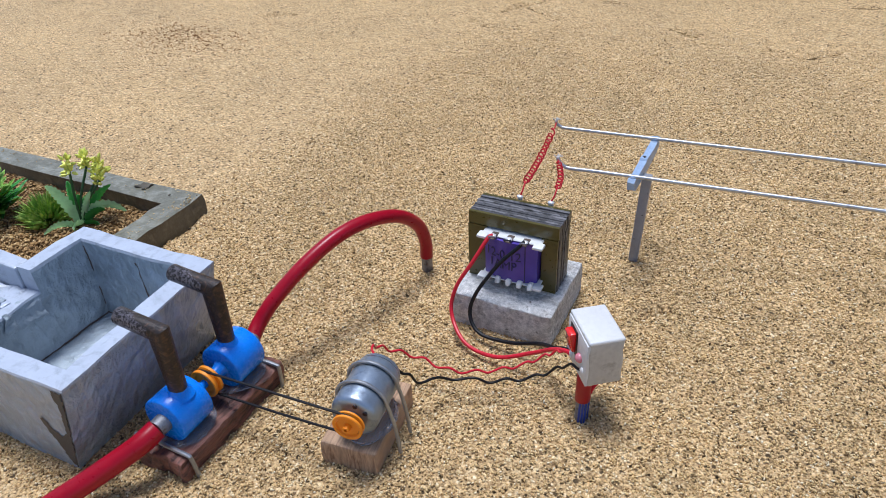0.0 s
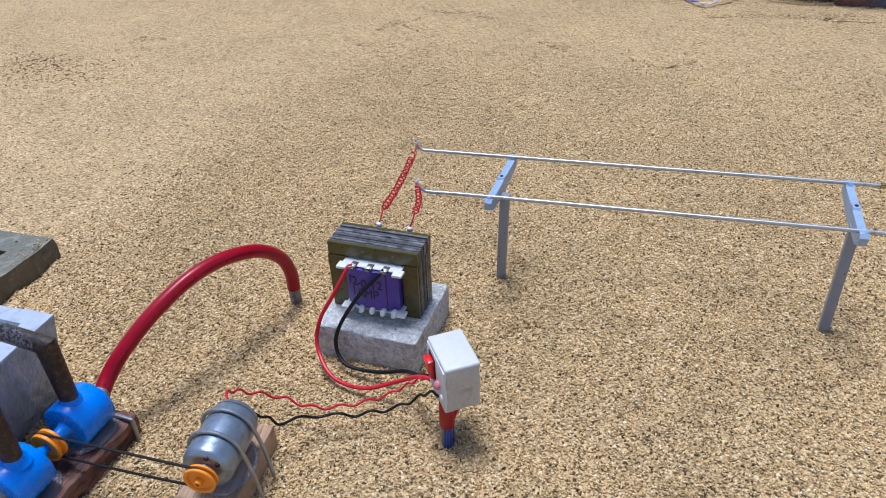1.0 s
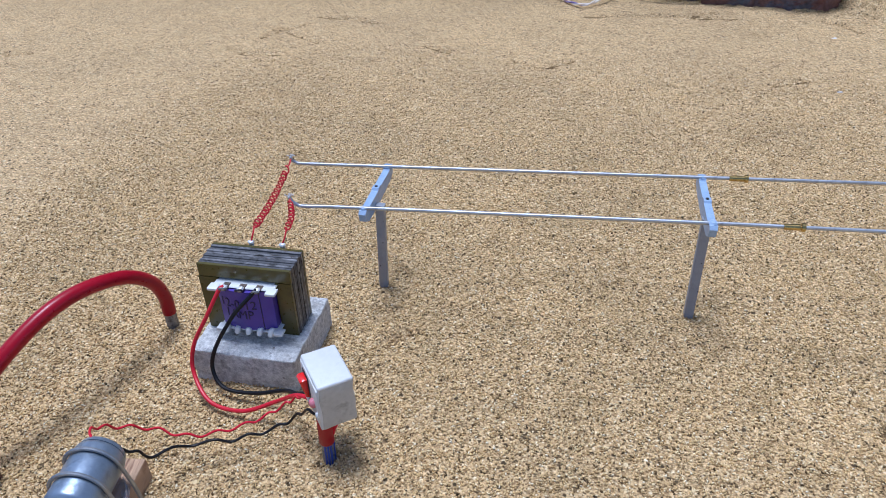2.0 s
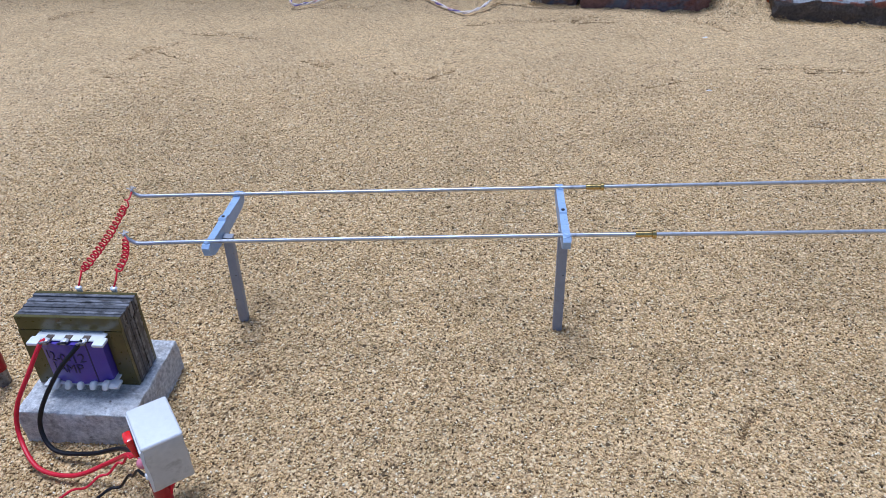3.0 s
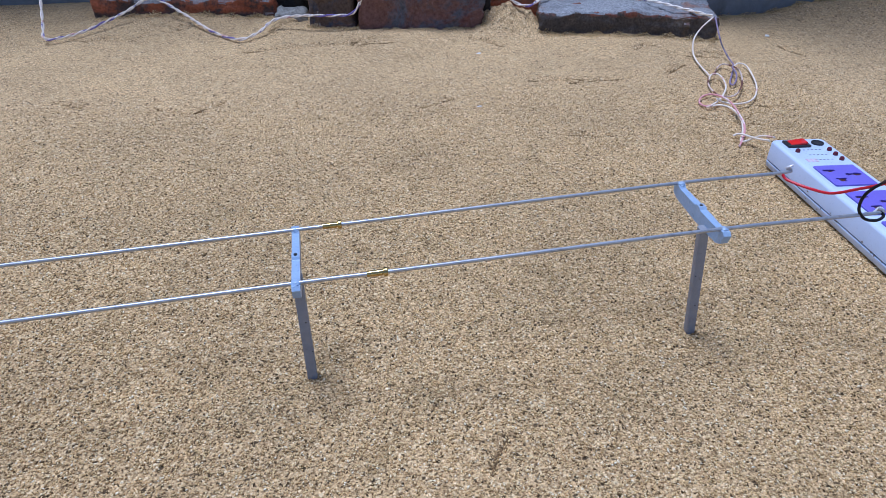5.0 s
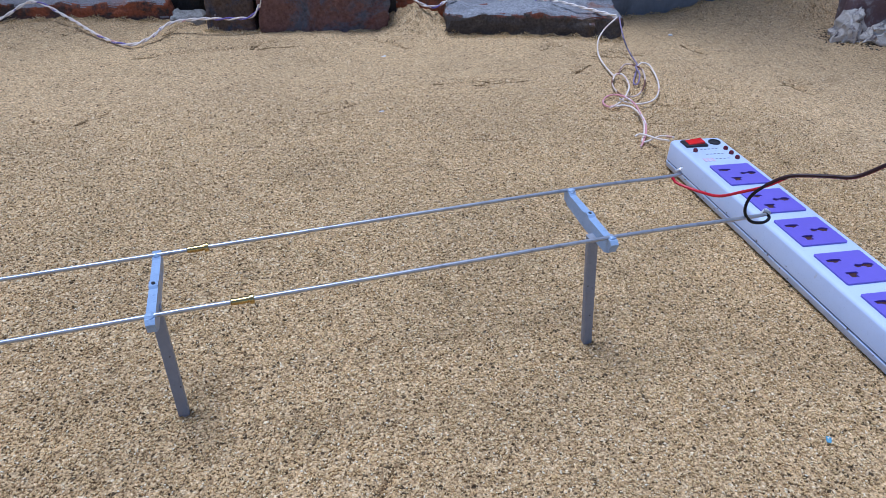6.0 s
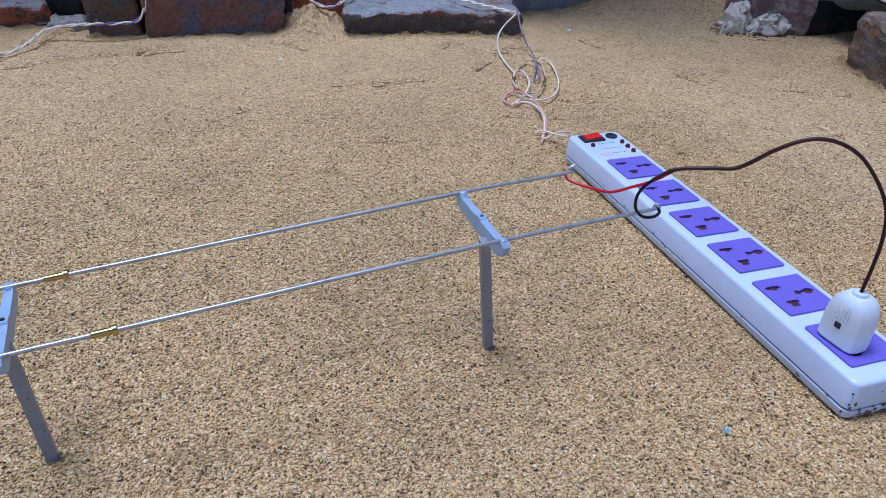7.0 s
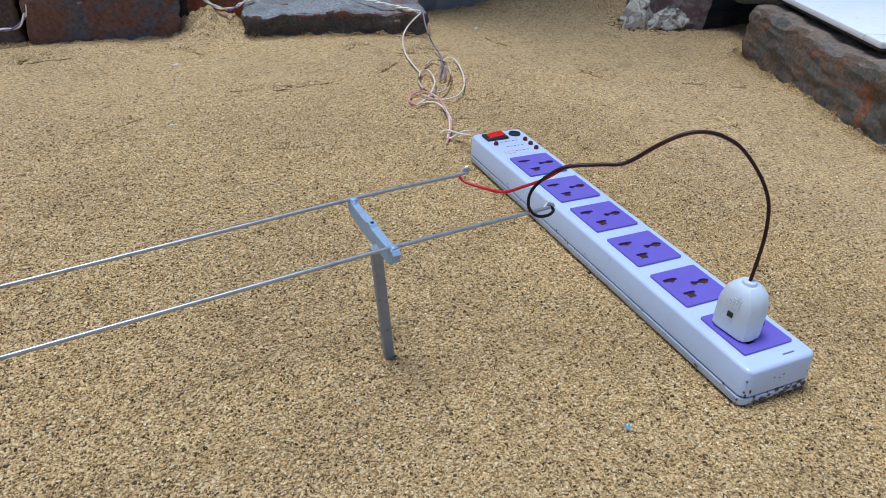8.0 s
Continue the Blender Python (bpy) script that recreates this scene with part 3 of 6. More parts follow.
def sand_height(x, y):
    p = Vector((x, y, 0))
    z = 0.0014 * noise.noise(p * 9) + 0.0009 * noise.noise(p * 34) + 0.0007 * noise.noise(p * 95) - 0.0006
    for mx, my, r, h in MOUNDS:
        d = ((x - mx) ** 2 + (y - my) ** 2) / (r * r)
        if d < 8:
            z += h * math.exp(-d) * (1 + 0.35 * noise.noise(p * 40) + 0.45 * noise.noise(p * 110))
    for mx, my, turn, n, h in SCRATCHES:
        dx, dy = x - mx, y - my
        if abs(dx) < 2 * n and abs(dy) < 2 * n:
            c, s = math.cos(radians(turn)), math.sin(radians(turn))
            u, v = (dx * c + dy * s) / n, (-dx * s + dy * c) + 0.15 * (dx * c + dy * s) ** 2 / n + 0.004 * noise.noise(p * 60)
            if abs(u) < 1.3:
                z -= 1.6 * h * math.exp(-((v / 0.0036) ** 2)) * max(0, 1 - u * u) - 0.8 * h * math.exp(-(((v - 0.009) / 0.005) ** 2)) * max(0, 1 - u * u)
    for mx, my, r, h in DENTS:
        d = ((x - mx) ** 2 + (y - my) ** 2) / (r * r)
        if d < 8:
            z -= h * math.exp(-d)
    return z


gx, gy = spread(-0.75, 1.30, 0.0045, 300), spread(0.02, 1.36, 0.0045, 300)
verts = [(x, y, sand_height(x, y) if -1 < x < 1.6 and -0.2 < y < 1.6 else 0.0) for y in gy for x in gx]
w = len(gx)
faces = [(j * w + i, j * w + i + 1, (j + 1) * w + i + 1, (j + 1) * w + i) for j in range(len(gy) - 1) for i in range(w - 1)]
me = bpy.data.meshes.new("ground")
me.from_pydata(verts, [], faces)
me.materials.append(M_SAND)
me.polygons.foreach_set("use_smooth", [True] * len(me.polygons))
tagged(new("ground", me), "wide level bed of coarse yellow-brown sand with dark specks", "sand", kind="structure")

# ---- brick border behind and beside the sand ----
def brick_at(x, y, rz, length, height, depth, material, label, seed, tilt=0.0, top=None, worn=0.006):
    bm = box(-length / 2, length / 2, -depth / 2, depth / 2, -0.02, height, worn, 3)
    roughen(bm, 0.0055, 15, 26, seed)
    roughen(bm, 0.0042, 48, 0, seed + 3)
    roughen(bm, 0.0022, 130, 0, seed + 5)
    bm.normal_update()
    # faces turned upwards take the separate, paler top material
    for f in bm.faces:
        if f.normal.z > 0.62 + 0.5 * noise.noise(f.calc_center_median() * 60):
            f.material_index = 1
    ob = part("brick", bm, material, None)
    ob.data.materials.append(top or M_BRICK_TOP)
    ob.matrix_basis = pose(x, y, 0, tilt, 0, rz)
    PLACE[ob] = ob.matrix_basis.copy()
    return tagged(ob, label, "brick", "bricks edging the sand")


def brick_row(x0, y0, x1, y1, height, depth, material, label, seed, top=None, tilt=0.0, worn=0.006):
    """A brick whose front foot runs between two places."""
    d = Vector((x1 - x0, y1 - y0, 0))
    n = Vector((-d.y, d.x, 0)).normalized() * depth / 2
    return brick_at((x0 + x1) / 2 + n.x, (y0 + y1) / 2 + n.y, math.degrees(math.atan2(d.y, d.x)), d.length, height, depth, material, label, seed, tilt, top, worn)


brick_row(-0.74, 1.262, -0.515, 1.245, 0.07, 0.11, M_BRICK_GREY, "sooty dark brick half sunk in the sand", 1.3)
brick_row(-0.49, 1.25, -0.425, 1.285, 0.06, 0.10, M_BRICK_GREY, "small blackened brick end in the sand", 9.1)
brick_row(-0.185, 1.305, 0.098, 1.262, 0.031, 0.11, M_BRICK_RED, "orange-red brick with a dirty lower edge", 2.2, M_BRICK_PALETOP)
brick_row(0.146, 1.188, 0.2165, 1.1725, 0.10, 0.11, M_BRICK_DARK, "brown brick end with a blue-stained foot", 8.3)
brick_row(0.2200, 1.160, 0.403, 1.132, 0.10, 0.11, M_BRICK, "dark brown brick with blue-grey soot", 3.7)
brick_row(0.478, 1.094, 0.722, 1.022, 0.034, 0.10, M_BRICK_GREY, "low grey-black brick with a paler blue-grey top", 4.4, M_BRICK_BLUETOP)
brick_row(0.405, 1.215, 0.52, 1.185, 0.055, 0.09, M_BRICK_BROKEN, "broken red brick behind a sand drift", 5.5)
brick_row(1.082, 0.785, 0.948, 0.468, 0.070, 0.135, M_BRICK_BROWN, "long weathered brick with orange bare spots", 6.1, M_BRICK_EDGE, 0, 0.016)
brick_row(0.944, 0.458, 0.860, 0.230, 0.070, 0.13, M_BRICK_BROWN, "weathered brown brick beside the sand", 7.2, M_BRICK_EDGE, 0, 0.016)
solo("stone_chip", roughen(roughen(box(0.101, 0.146, 1.226, 1.275, -0.01, 0.014, 0.005), 0.006, 45, 9, 2.0), 0.004, 120, 0, 4.0), M_RUBBLE, "pitted grey cement lump between two bricks", "rubble")
# two added black blocks: shade in the brick gaps given as colour
solo("dark_gap_block", roughen(box(0.099, 0.150, 1.285, 1.38, -0.01, 0.075, 0.012), 0.008, 30, 5, 5.0), M_SOOTGAP, "black block standing in for the dark gap between bricks", "brick")
solo("dark_gap_block", roughen(box(0.406, 0.420, 1.150, 1.24, -0.01, 0.070, 0.004), 0.003, 30, 4, 7.0), M_SOOTGAP, "thin black block standing in for the gap's shade", "brick")

# added wall, unseen above the bricks: fills gaps, blocks sky from far sand
tagged(solo("wall_back_shade", roughen(box(-1.3, 0.69, 1.43, 1.53, -0.03, 1.10, 0.01), 0.004, 12, 12, 3.0), M_CEMENT), "added cement wall closing gaps and dimming the far sand", "wall", kind="structure")

# grey cement wall foot, the old pillar with lime lumps and the white slab
# carried up to 2.2 m, out of view, to darken the far sand
bm = roughen(box(0.70, 1.02, 1.150, 1.30, -0.02, 2.2, 0.006), 0.004, 14, 16, 1.0)
solo("wall_right", bm, M_CEMENT, "smooth blue-grey cement wall foot, raised unseen to shade the sand", "wall", kind="structure")
pillar = thing("pillar_foot", 1.122, 0.967, 0, -41, "crumbling brick pillar foot with white lime lumps", "pillar")
# shaft also carried up unseen, to keep sky light off the corner
bm = box(-0.060, 0.060, -0.045, 0.060, -0.02, 2.2, 0.010)
bmesh.ops.bisect_plane(bm, geom=bm.verts[:] + bm.edges[:] + bm.faces[:], plane_co=(0, 0, 0.16), plane_no=(0, 0, 1))
bmesh.ops.subdivide_edges(bm, edges=[e for e in bm.edges if all(v.co.z < 0.17 for v in e.verts)], cuts=9, use_grid_fill=True)
roughen(bm, 0.007, 22, 0, 4.0)
roughen(bm, 0.004, 70, 0, 6.0)
part("shaft", bm, M_STONE, pillar, local=True)
for cx, cy, cz, rx, ry, rz, s in ((1.046, 0.950, 0.014, 0.024, 0.018, 0.030, 1), (1.098, 0.928, 0.010, 0.032, 0.022, 0.020, 2), (1.070, 0.938, 0.004, 0.020, 0.014, 0.010, 3)):
    bm = bmesh.new()
    bmesh.ops.create_icosphere(bm, subdivisions=4, radius=1)
    roughen(bm, 0.45, 1.3, 0, s)
    roughen(bm, 0.28, 3.1, 0, s + 9)
    roughen(bm, 0.12, 8, 0, s + 4)
    bm.transform(Matrix.Translation((cx, cy, cz)) @ Matrix.Diagonal((rx, ry, rz, 1)))
    part("lime_lump", bm, M_PLASTER, pillar, "rough white lime lump", sharp=180)
slab = thing("white_slab", 1.1867, 0.5807, 0.076, -25.7, "large white board lying on the bricks", "board")
for k, (v0, v1) in enumerate(((-0.117, -0.086), (-0.084, 0.60))):
    part("panel", box(-0.155, 0.60, v0, v1, 0.004, 0.011, 0.0012), M_SLAB, slab, local=True)
part("backing", box(-0.151, 0.60, -0.113, 0.60, 0.0, 0.0035), M_DARK, slab, local=True)
# near-black mound in the gap between pillar and long brick
solo("rubble_patch", roughen(box(1.14, 1.30, 0.90, 1.02, -0.01, 0.016, 0.006), 0.010, 25, 6, 8.0), M_SOOTGAP, "black rubble mound in the corner", "rubble")

rng_soot = np.random.default_rng(8)
SOOT_X, SOOT_Y = np.concatenate([rng_soot.normal(1.040, 0.013, 200), rng_soot.uniform(1.05, 1.20, 260)]), np.concatenate([rng_soot.normal(0.958, 0.018, 200), np.abs(rng_soot.normal(0, 0.014, 260)) * -1 + 0.925])

# ---- planting bed ----
bed = thing("planting_bed", -0.50, 0.30, 0, 0, "planting bed edged with a damp grey cement kerb", "planter", kind="structure")
bm = plate_with_holes([(-0.86, 0.322), (-0.392, 0.322), (-0.392, 0.243), (-0.371, 0.243), (-0.371, 0.342), (-0.86, 0.342)], [], -0.01, 0.020)
bmesh.ops.subdivide_edges(bm, edges=[e for e in bm.edges if e.calc_length() > 0.015], cuts=6, use_grid_fill=True)
roughen(bm, 0.0016, 45, 0, 1.0)
roughen(bm, 0.0014, 190, 0, 2.0)
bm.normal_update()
# side faces, picked by direction, take the shaded copy
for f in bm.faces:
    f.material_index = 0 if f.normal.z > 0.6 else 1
chip = roughen(box(-0.4308, -0.4200, 0.3320, 0.3408, 0.0180, 0.0206, 0.0006), 0.0026, 200, 5, 7.0)
part("chip", chip, M_PEEL, bed, "dark broken chip on the kerb")
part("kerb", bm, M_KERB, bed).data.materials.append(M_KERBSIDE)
bm = bmesh.new()
bmesh.ops.create_grid(bm, x_segments=90, y_segments=40, size=0.5)
bm.transform(Matrix.Translation((-0.62, 0.265, 0.0085)) @ Matrix.Diagonal((0.46, 0.12, 1, 1)))
for v in bm.verts:
    v.co.z += 0.0045 * noise.noise(Vector((v.co.x, v.co.y, 0.006)) * 75) + 0.002 * noise.noise(v.co * 170)
soil = part("soil", bm, M_SOILBED, bed, "loose lumpy brown soil")


rng_kerb = np.random.default_rng(51)
KERB_SPOTS = (np.concatenate([rng_kerb.uniform(-0.60, -0.373, 80), -0.3735 - np.abs(rng_kerb.normal(0, 0.006, 140))]), np.concatenate([0.3405 - np.abs(rng_kerb.normal(0, 0.006, 80)), rng_kerb.uniform(0.246, 0.340, 140)]))


def crumbs(name, material, count, area, size, lift, parent=None, seed=1, label="", squash=0.7, spots=None):
    """Loose grains as one body of many small lumps."""
    rng = np.random.default_rng(seed)
    base = np.array([(1, 0, 0), (-1, 0, 0), (0, 1, 0), (0, -1, 0), (0, 0, 1), (0, 0, -1)], float)
    tri = np.array([(0, 2, 4), (2, 1, 4), (1, 3, 4), (3, 0, 4), (2, 0, 5), (1, 2, 5), (3, 1, 5), (0, 3, 5)])
    x0, x1, y0, y1 = area
    xs, ys = rng.uniform(x0, x1, count), rng.uniform(y0, y1, count)
    if spots is not None:
        xs, ys = spots
    zs = lift(xs, ys)
    q, _ = np.linalg.qr(rng.normal(size=(count, 3, 3)))
    r = size * rng.uniform(0.45, 1.15, (count, 1, 1)) * rng.uniform(0.7, 1.15, (count, 6, 1)) * np.array([1.5, 1.5, 0.9, 0.9, 0.62, 0.62])[None, :, None]
    v = (base[None] * r) @ q
    v[..., 2] *= squash
    v += np.stack([xs, ys, zs], -1)[:, None]
    f = (tri[None] + 6 * np.arange(count)[:, None, None]).reshape(-1)
    mesh = bpy.data.meshes.new(name)
    mesh.vertices.add(6 * count)
    mesh.vertices.foreach_set("co", v.reshape(-1).astype(np.float32))
    mesh.loops.add(24 * count)
    mesh.loops.foreach_set("vertex_index", f.astype(np.int32))
    mesh.polygons.add(8 * count)
    mesh.polygons.foreach_set("loop_start", np.arange(0, 24 * count, 3, dtype=np.int32))
    mesh.update(calc_edges=True)
    mesh.materials.append(material)
    ob = new(name, mesh)
    if parent is not None:
        ob.parent = parent
        ob.matrix_parent_inverse = PLACE[parent].inverted()
    return tagged(ob, label, kind="stuff")


crumbs("soil_crumbs", M_SOIL, 14000, (-0.60, -0.395, 0.24, 0.32), 0.0012, lambda xs, ys: np.array([0.0085 + 0.0045 * noise.noise(Vector((x, y, 0.006)) * 75) for x, y in zip(xs, ys)]), bed, 3, "crumbs of brown soil")
crumbs("soil_clods", M_SOIL, 3200, (-0.60, -0.395, 0.24, 0.32), 0.0017, lambda xs, ys: np.array([0.0098 + 0.0045 * noise.noise(Vector((x, y, 0.006)) * 75) for x, y in zip(xs, ys)]), bed, 13, "lumps of brown soil")
crumbs("kerb_grains", M_GRAIN, 220, (0, 1, 0, 1), 0.0007, lambda xs, ys: np.full(len(xs), 0.0204), bed, 14, "sand grains strewn on the kerb", 0.7, KERB_SPOTS)

# ---- grey water tank ----
tank = thing("water_tank", -0.305, 0.185, 0, 0, "grey-painted cement water tank with a side channel, empty", "tank")
H = 0.058
rim = [(-0.250, 0.132, H), (-0.257, 0.237, H), (-0.357, 0.235, H), (-0.357, 0.190, H), (-0.357, 0.1898, 0.043), (-0.357, 0.158, 0.043), (-0.357, 0.1578, H), (-0.360, 0.130, H)]
T = 0.011
inside = [(-T, T), (-T, -T), (T, -T), (T, 0), (T, 0), (T, 0), (T, 0), (T, T)]
foot = [-0.018, -0.018, 0, 0, 0, 0, 0, 0]


def fine(loop, n=7):
    out = []
    for p, q, (x0, y0, _), (x1, y1, _) in zip(loop, loop[1:] + loop[:1], rim, rim[1:] + rim[:1]):
        p, q = Vector(p), Vector(q)
        k = n if abs(x1 - x0) + abs(y1 - y0) > 0.02 else 1
        out += [p.lerp(q, m / k) for m in range(k)]
    return out


def course(u, v, rise=None):
    """A loop of the wall: u from the outer face (0) to the inner (1), v from the foot (0) to the rim (1)."""
    out = []
    for (x, y, z), (ia, ib), fo in zip(rim, inside, foot):
        low = -0.012 if u < 0.5 else 0.004
        out.append((x + ia * u + fo * (1 - v) * (1 if u < 0.5 else 0.85), y + ib * u, low + (z - low) * v))
    return fine(out)


loops = [course(0, v) for v in (0, 0.2, 0.4, 0.6, 0.8, 0.94, 0.985)]
bm = rings(bmesh.new(), loops + [course(0.03, 1.0)], cap=False)
rings(bm, [course(0.97, 1.0)] + [course(1, v) for v in (0.97, 0.9, 0.7, 0.5, 0.3, 0.1, 0.0)], cap=False)
bm.verts.ensure_lookup_table()
bm.faces.new([bm.verts[k] for k in range(len(bm.verts) - len(loops[0]), len(bm.verts))])
roughen(bm, 0.0011, 45, 0, 3.0)
roughen(bm, 0.0004, 160, 0, 5.0)
BASIN = BVHTree.FromBMesh(bm)
part("basin", bm, M_TANK, tank)
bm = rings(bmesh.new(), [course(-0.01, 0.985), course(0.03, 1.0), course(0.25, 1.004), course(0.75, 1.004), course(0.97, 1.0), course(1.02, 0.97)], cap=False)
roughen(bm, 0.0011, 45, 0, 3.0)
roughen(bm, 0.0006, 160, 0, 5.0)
part("rim", bm, M_RIM, tank, "painted rim, paler for sky light on its top")
bm = roughen(box(-0.50, -0.3575, 0.156, 0.188, -0.01, 0.0425, 0.001), 0.0012, 60, 4, 1.0)
part("channel_floor", bm, M_TANK, tank)
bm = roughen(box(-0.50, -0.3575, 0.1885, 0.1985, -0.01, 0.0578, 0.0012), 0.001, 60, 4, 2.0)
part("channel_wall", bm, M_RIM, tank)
bm = roughen(box(-0.50, -0.3605, 0.1440, 0.1555, -0.01, 0.0578, 0.0012), 0.001, 60, 4, 3.0)
part("channel_wall", bm, M_TANK, tank)
# pale crust of paint run over the mouth of the channel
bm = roughen(box(-0.400, -0.3535, 0.1585, 0.1885, 0.0405, 0.0438, 0.0012), 0.0032, 70, 14, 6.0)
roughen(bm, 0.0018, 210, 0, 8.0)
part("paint_crust", bm, M_RIM, tank, "lumpy pale crust of dried paint")
bm = roughen(box(-0.3490, -0.3440, 0.166, 0.187, 0.029, 0.0425, 0.0012), 0.0045, 80, 10, 3.0)
roughen(bm, 0.002, 200, 0, 8.0)
part("paint_crust", bm, M_TANK, tank, "lumpy grey run of dried paint")
# dark open seams along the floor and up the far wall
for pts in ([(-0.3455, 0.145, 0.0042), (-0.3457, 0.165, 0.0044), (-0.3458, 0.185, 0.0041), (-0.3459, 0.205, 0.0044), (-0.3459, 0.2230, 0.0043)],
            [(-0.3459, 0.2238, 0.0044), (-0.3300, 0.2243, 0.0043), (-0.3150, 0.2246, 0.0042), (-0.2950, 0.2250, 0.0044), (-0.2760, 0.2256, 0.0042)],
            [(-0.3457, 0.2238, 0.0540), (-0.3453, 0.2241, 0.0420), (-0.3460, 0.2240, 0.0300), (-0.3455, 0.2238, 0.0180), (-0.3458, 0.2240, 0.0050)],
            [(-0.3050, 0.2245, 0.0520), (-0.3044, 0.2249, 0.0400), (-0.3035, 0.2248, 0.0280), (-0.3020, 0.2250, 0.0160)]):
    bm = tube(pts, 0.00035 if pts[0][2] > 0.02 else 0.0006, 7, 10)
    roughen(bm, 0.0006, 260, 0, pts[0][0])
    part("seam", bm, M_DIRT, tank, "dark open seam")
# bare cement where the paint has flaked off the near corner
def flaked(shape, axis, away, at):
    """A thin bare patch that follows the basin's face; shape gives its outline as (along, height)."""
    bm = bmesh.new()
    step = 0.0005
    cells = {}
    lo, hi = [min(p[k] for p in shape) for k in (0, 1)], [max(p[k] for p in shape) for k in (0, 1)]
    for i in range(int((hi[0] - lo[0]) / step) + 1):
        for j in range(int((hi[1] - lo[1]) / step) + 1):
            u, z = lo[0] + i * step, lo[1] + j * step
            ju, jz = u + 0.0012 * noise.noise((u * 500, z * 500, 1)), z + 0.0012 * noise.noise((u * 500, z * 500, 9))
            inside_it = False
            for (u0, z0), (u1, z1) in zip(shape, shape[1:] + shape[:1]):
                if (z0 > jz) != (z1 > jz) and ju < (u1 - u0) * (jz - z0) / (z1 - z0) + u0:
                    inside_it = not inside_it
            if inside_it:
                for c in ((i, j), (i + 1, j), (i + 1, j + 1), (i, j + 1)):
                    if c not in cells:
                        p = Vector((0, 0, lo[1] + c[1] * step))
                        p[axis], p[1 - axis] = at + away * 0.02, lo[0] + c[0] * step
                        d = Vector((0, 0, 0))
                        d[axis] = -away
                        hit = BASIN.ray_cast(p, d)[0]
                        cells[c] = bm.verts.new((hit if hit else p + d * 0.02) - d * 0.0003)
                bm.faces.new([cells[c] for c in ((i, j), (i + 1, j), (i + 1, j + 1), (i, j + 1))])
    part("bare_patch", bm, M_PEEL, tank, "flaked patch of bare brown cement")


flaked([(-0.2505, 0.0560), (-0.2585, 0.0555), (-0.2590, 0.0500), (-0.2570, 0.0440), (-0.2595, 0.0360), (-0.2610, 0.0270), (-0.2660, 0.0225), (-0.2720, 0.0255), (-0.2760, 0.0320), (-0.2785, 0.0300), (-0.2760, 0.0210), (-0.2710, 0.0120),
        (-0.2680, 0.0030), (-0.2640, 0.0020), (-0.2630, 0.0120), (-0.2600, 0.0170), (-0.2588, 0.0250), (-0.2562, 0.0300), (-0.2530, 0.0420), (-0.2520, 0.0500)], 1, -1, 0.131)
for k in range(9):
    bm = bmesh.new()
    bmesh.ops.create_icosphere(bm, subdivisions=3, radius=1)
    roughen(bm, 0.3, 1.5, 0, k)
    bm.transform(Matrix.Translation((-0.362 - 0.013 * (k % 5), 0.166 + 0.006 * (k % 4), 0.0435)) @ Matrix.Diagonal((0.008, 0.006, 0.0016, 1)))
    part("paint_blob", bm, M_TANK, tank)

# ---- the two pumps on their wooden board ----
AX, AZ = -0.226, 0.0250
board = thing("pump_board", AX, 0.186, 0, 0, "dark stained wooden board under two blue pumps", "board")
bm = roughen(box(-0.2425, -0.2105, 0.1475, 0.2245, -0.004, 0.0122, 0.0010), 0.0019, 130, 14, 2.0)
roughen(bm, 0.0009, 380, 0, 4.0)
part("plank", bm, M_DARKWOOD, board)
for x, y, sx, sy in ((-0.226, 0.168, 0.0135, 0.016), (-0.226, 0.208, 0.0135, 0.016)):
    bm = bmesh.new()
    bmesh.ops.create_uvsphere(bm, u_segments=26, v_segments=10, radius=1)
    roughen(bm, 0.12, 2.2, 0, x * 40 + y)
    bm.transform(Matrix.Translation((x, y, 0.0125)) @ Matrix.Diagonal((sx, sy, 0.0022, 1)))
    part("glue", bm, M_GLUE, board, "clear glossy glue bead")
for y, out in ((0.1525, -1), (0.2195, 1)):
    pts = [(-0.2445, y, -0.004), (-0.2442, y, 0.0118), (-0.2425, y, 0.0140), (-0.234, y + 0.0006, 0.0143), (-0.220, y, 0.0143), (-0.2105, y, 0.0140), (-0.2085, y, 0.0118), (-0.2080, y - 0.001 * out, -0.004)]
    part("staple", tube(pts, 0.0011, 8, 5), M_WIRE, board, "bent steel wire staple")


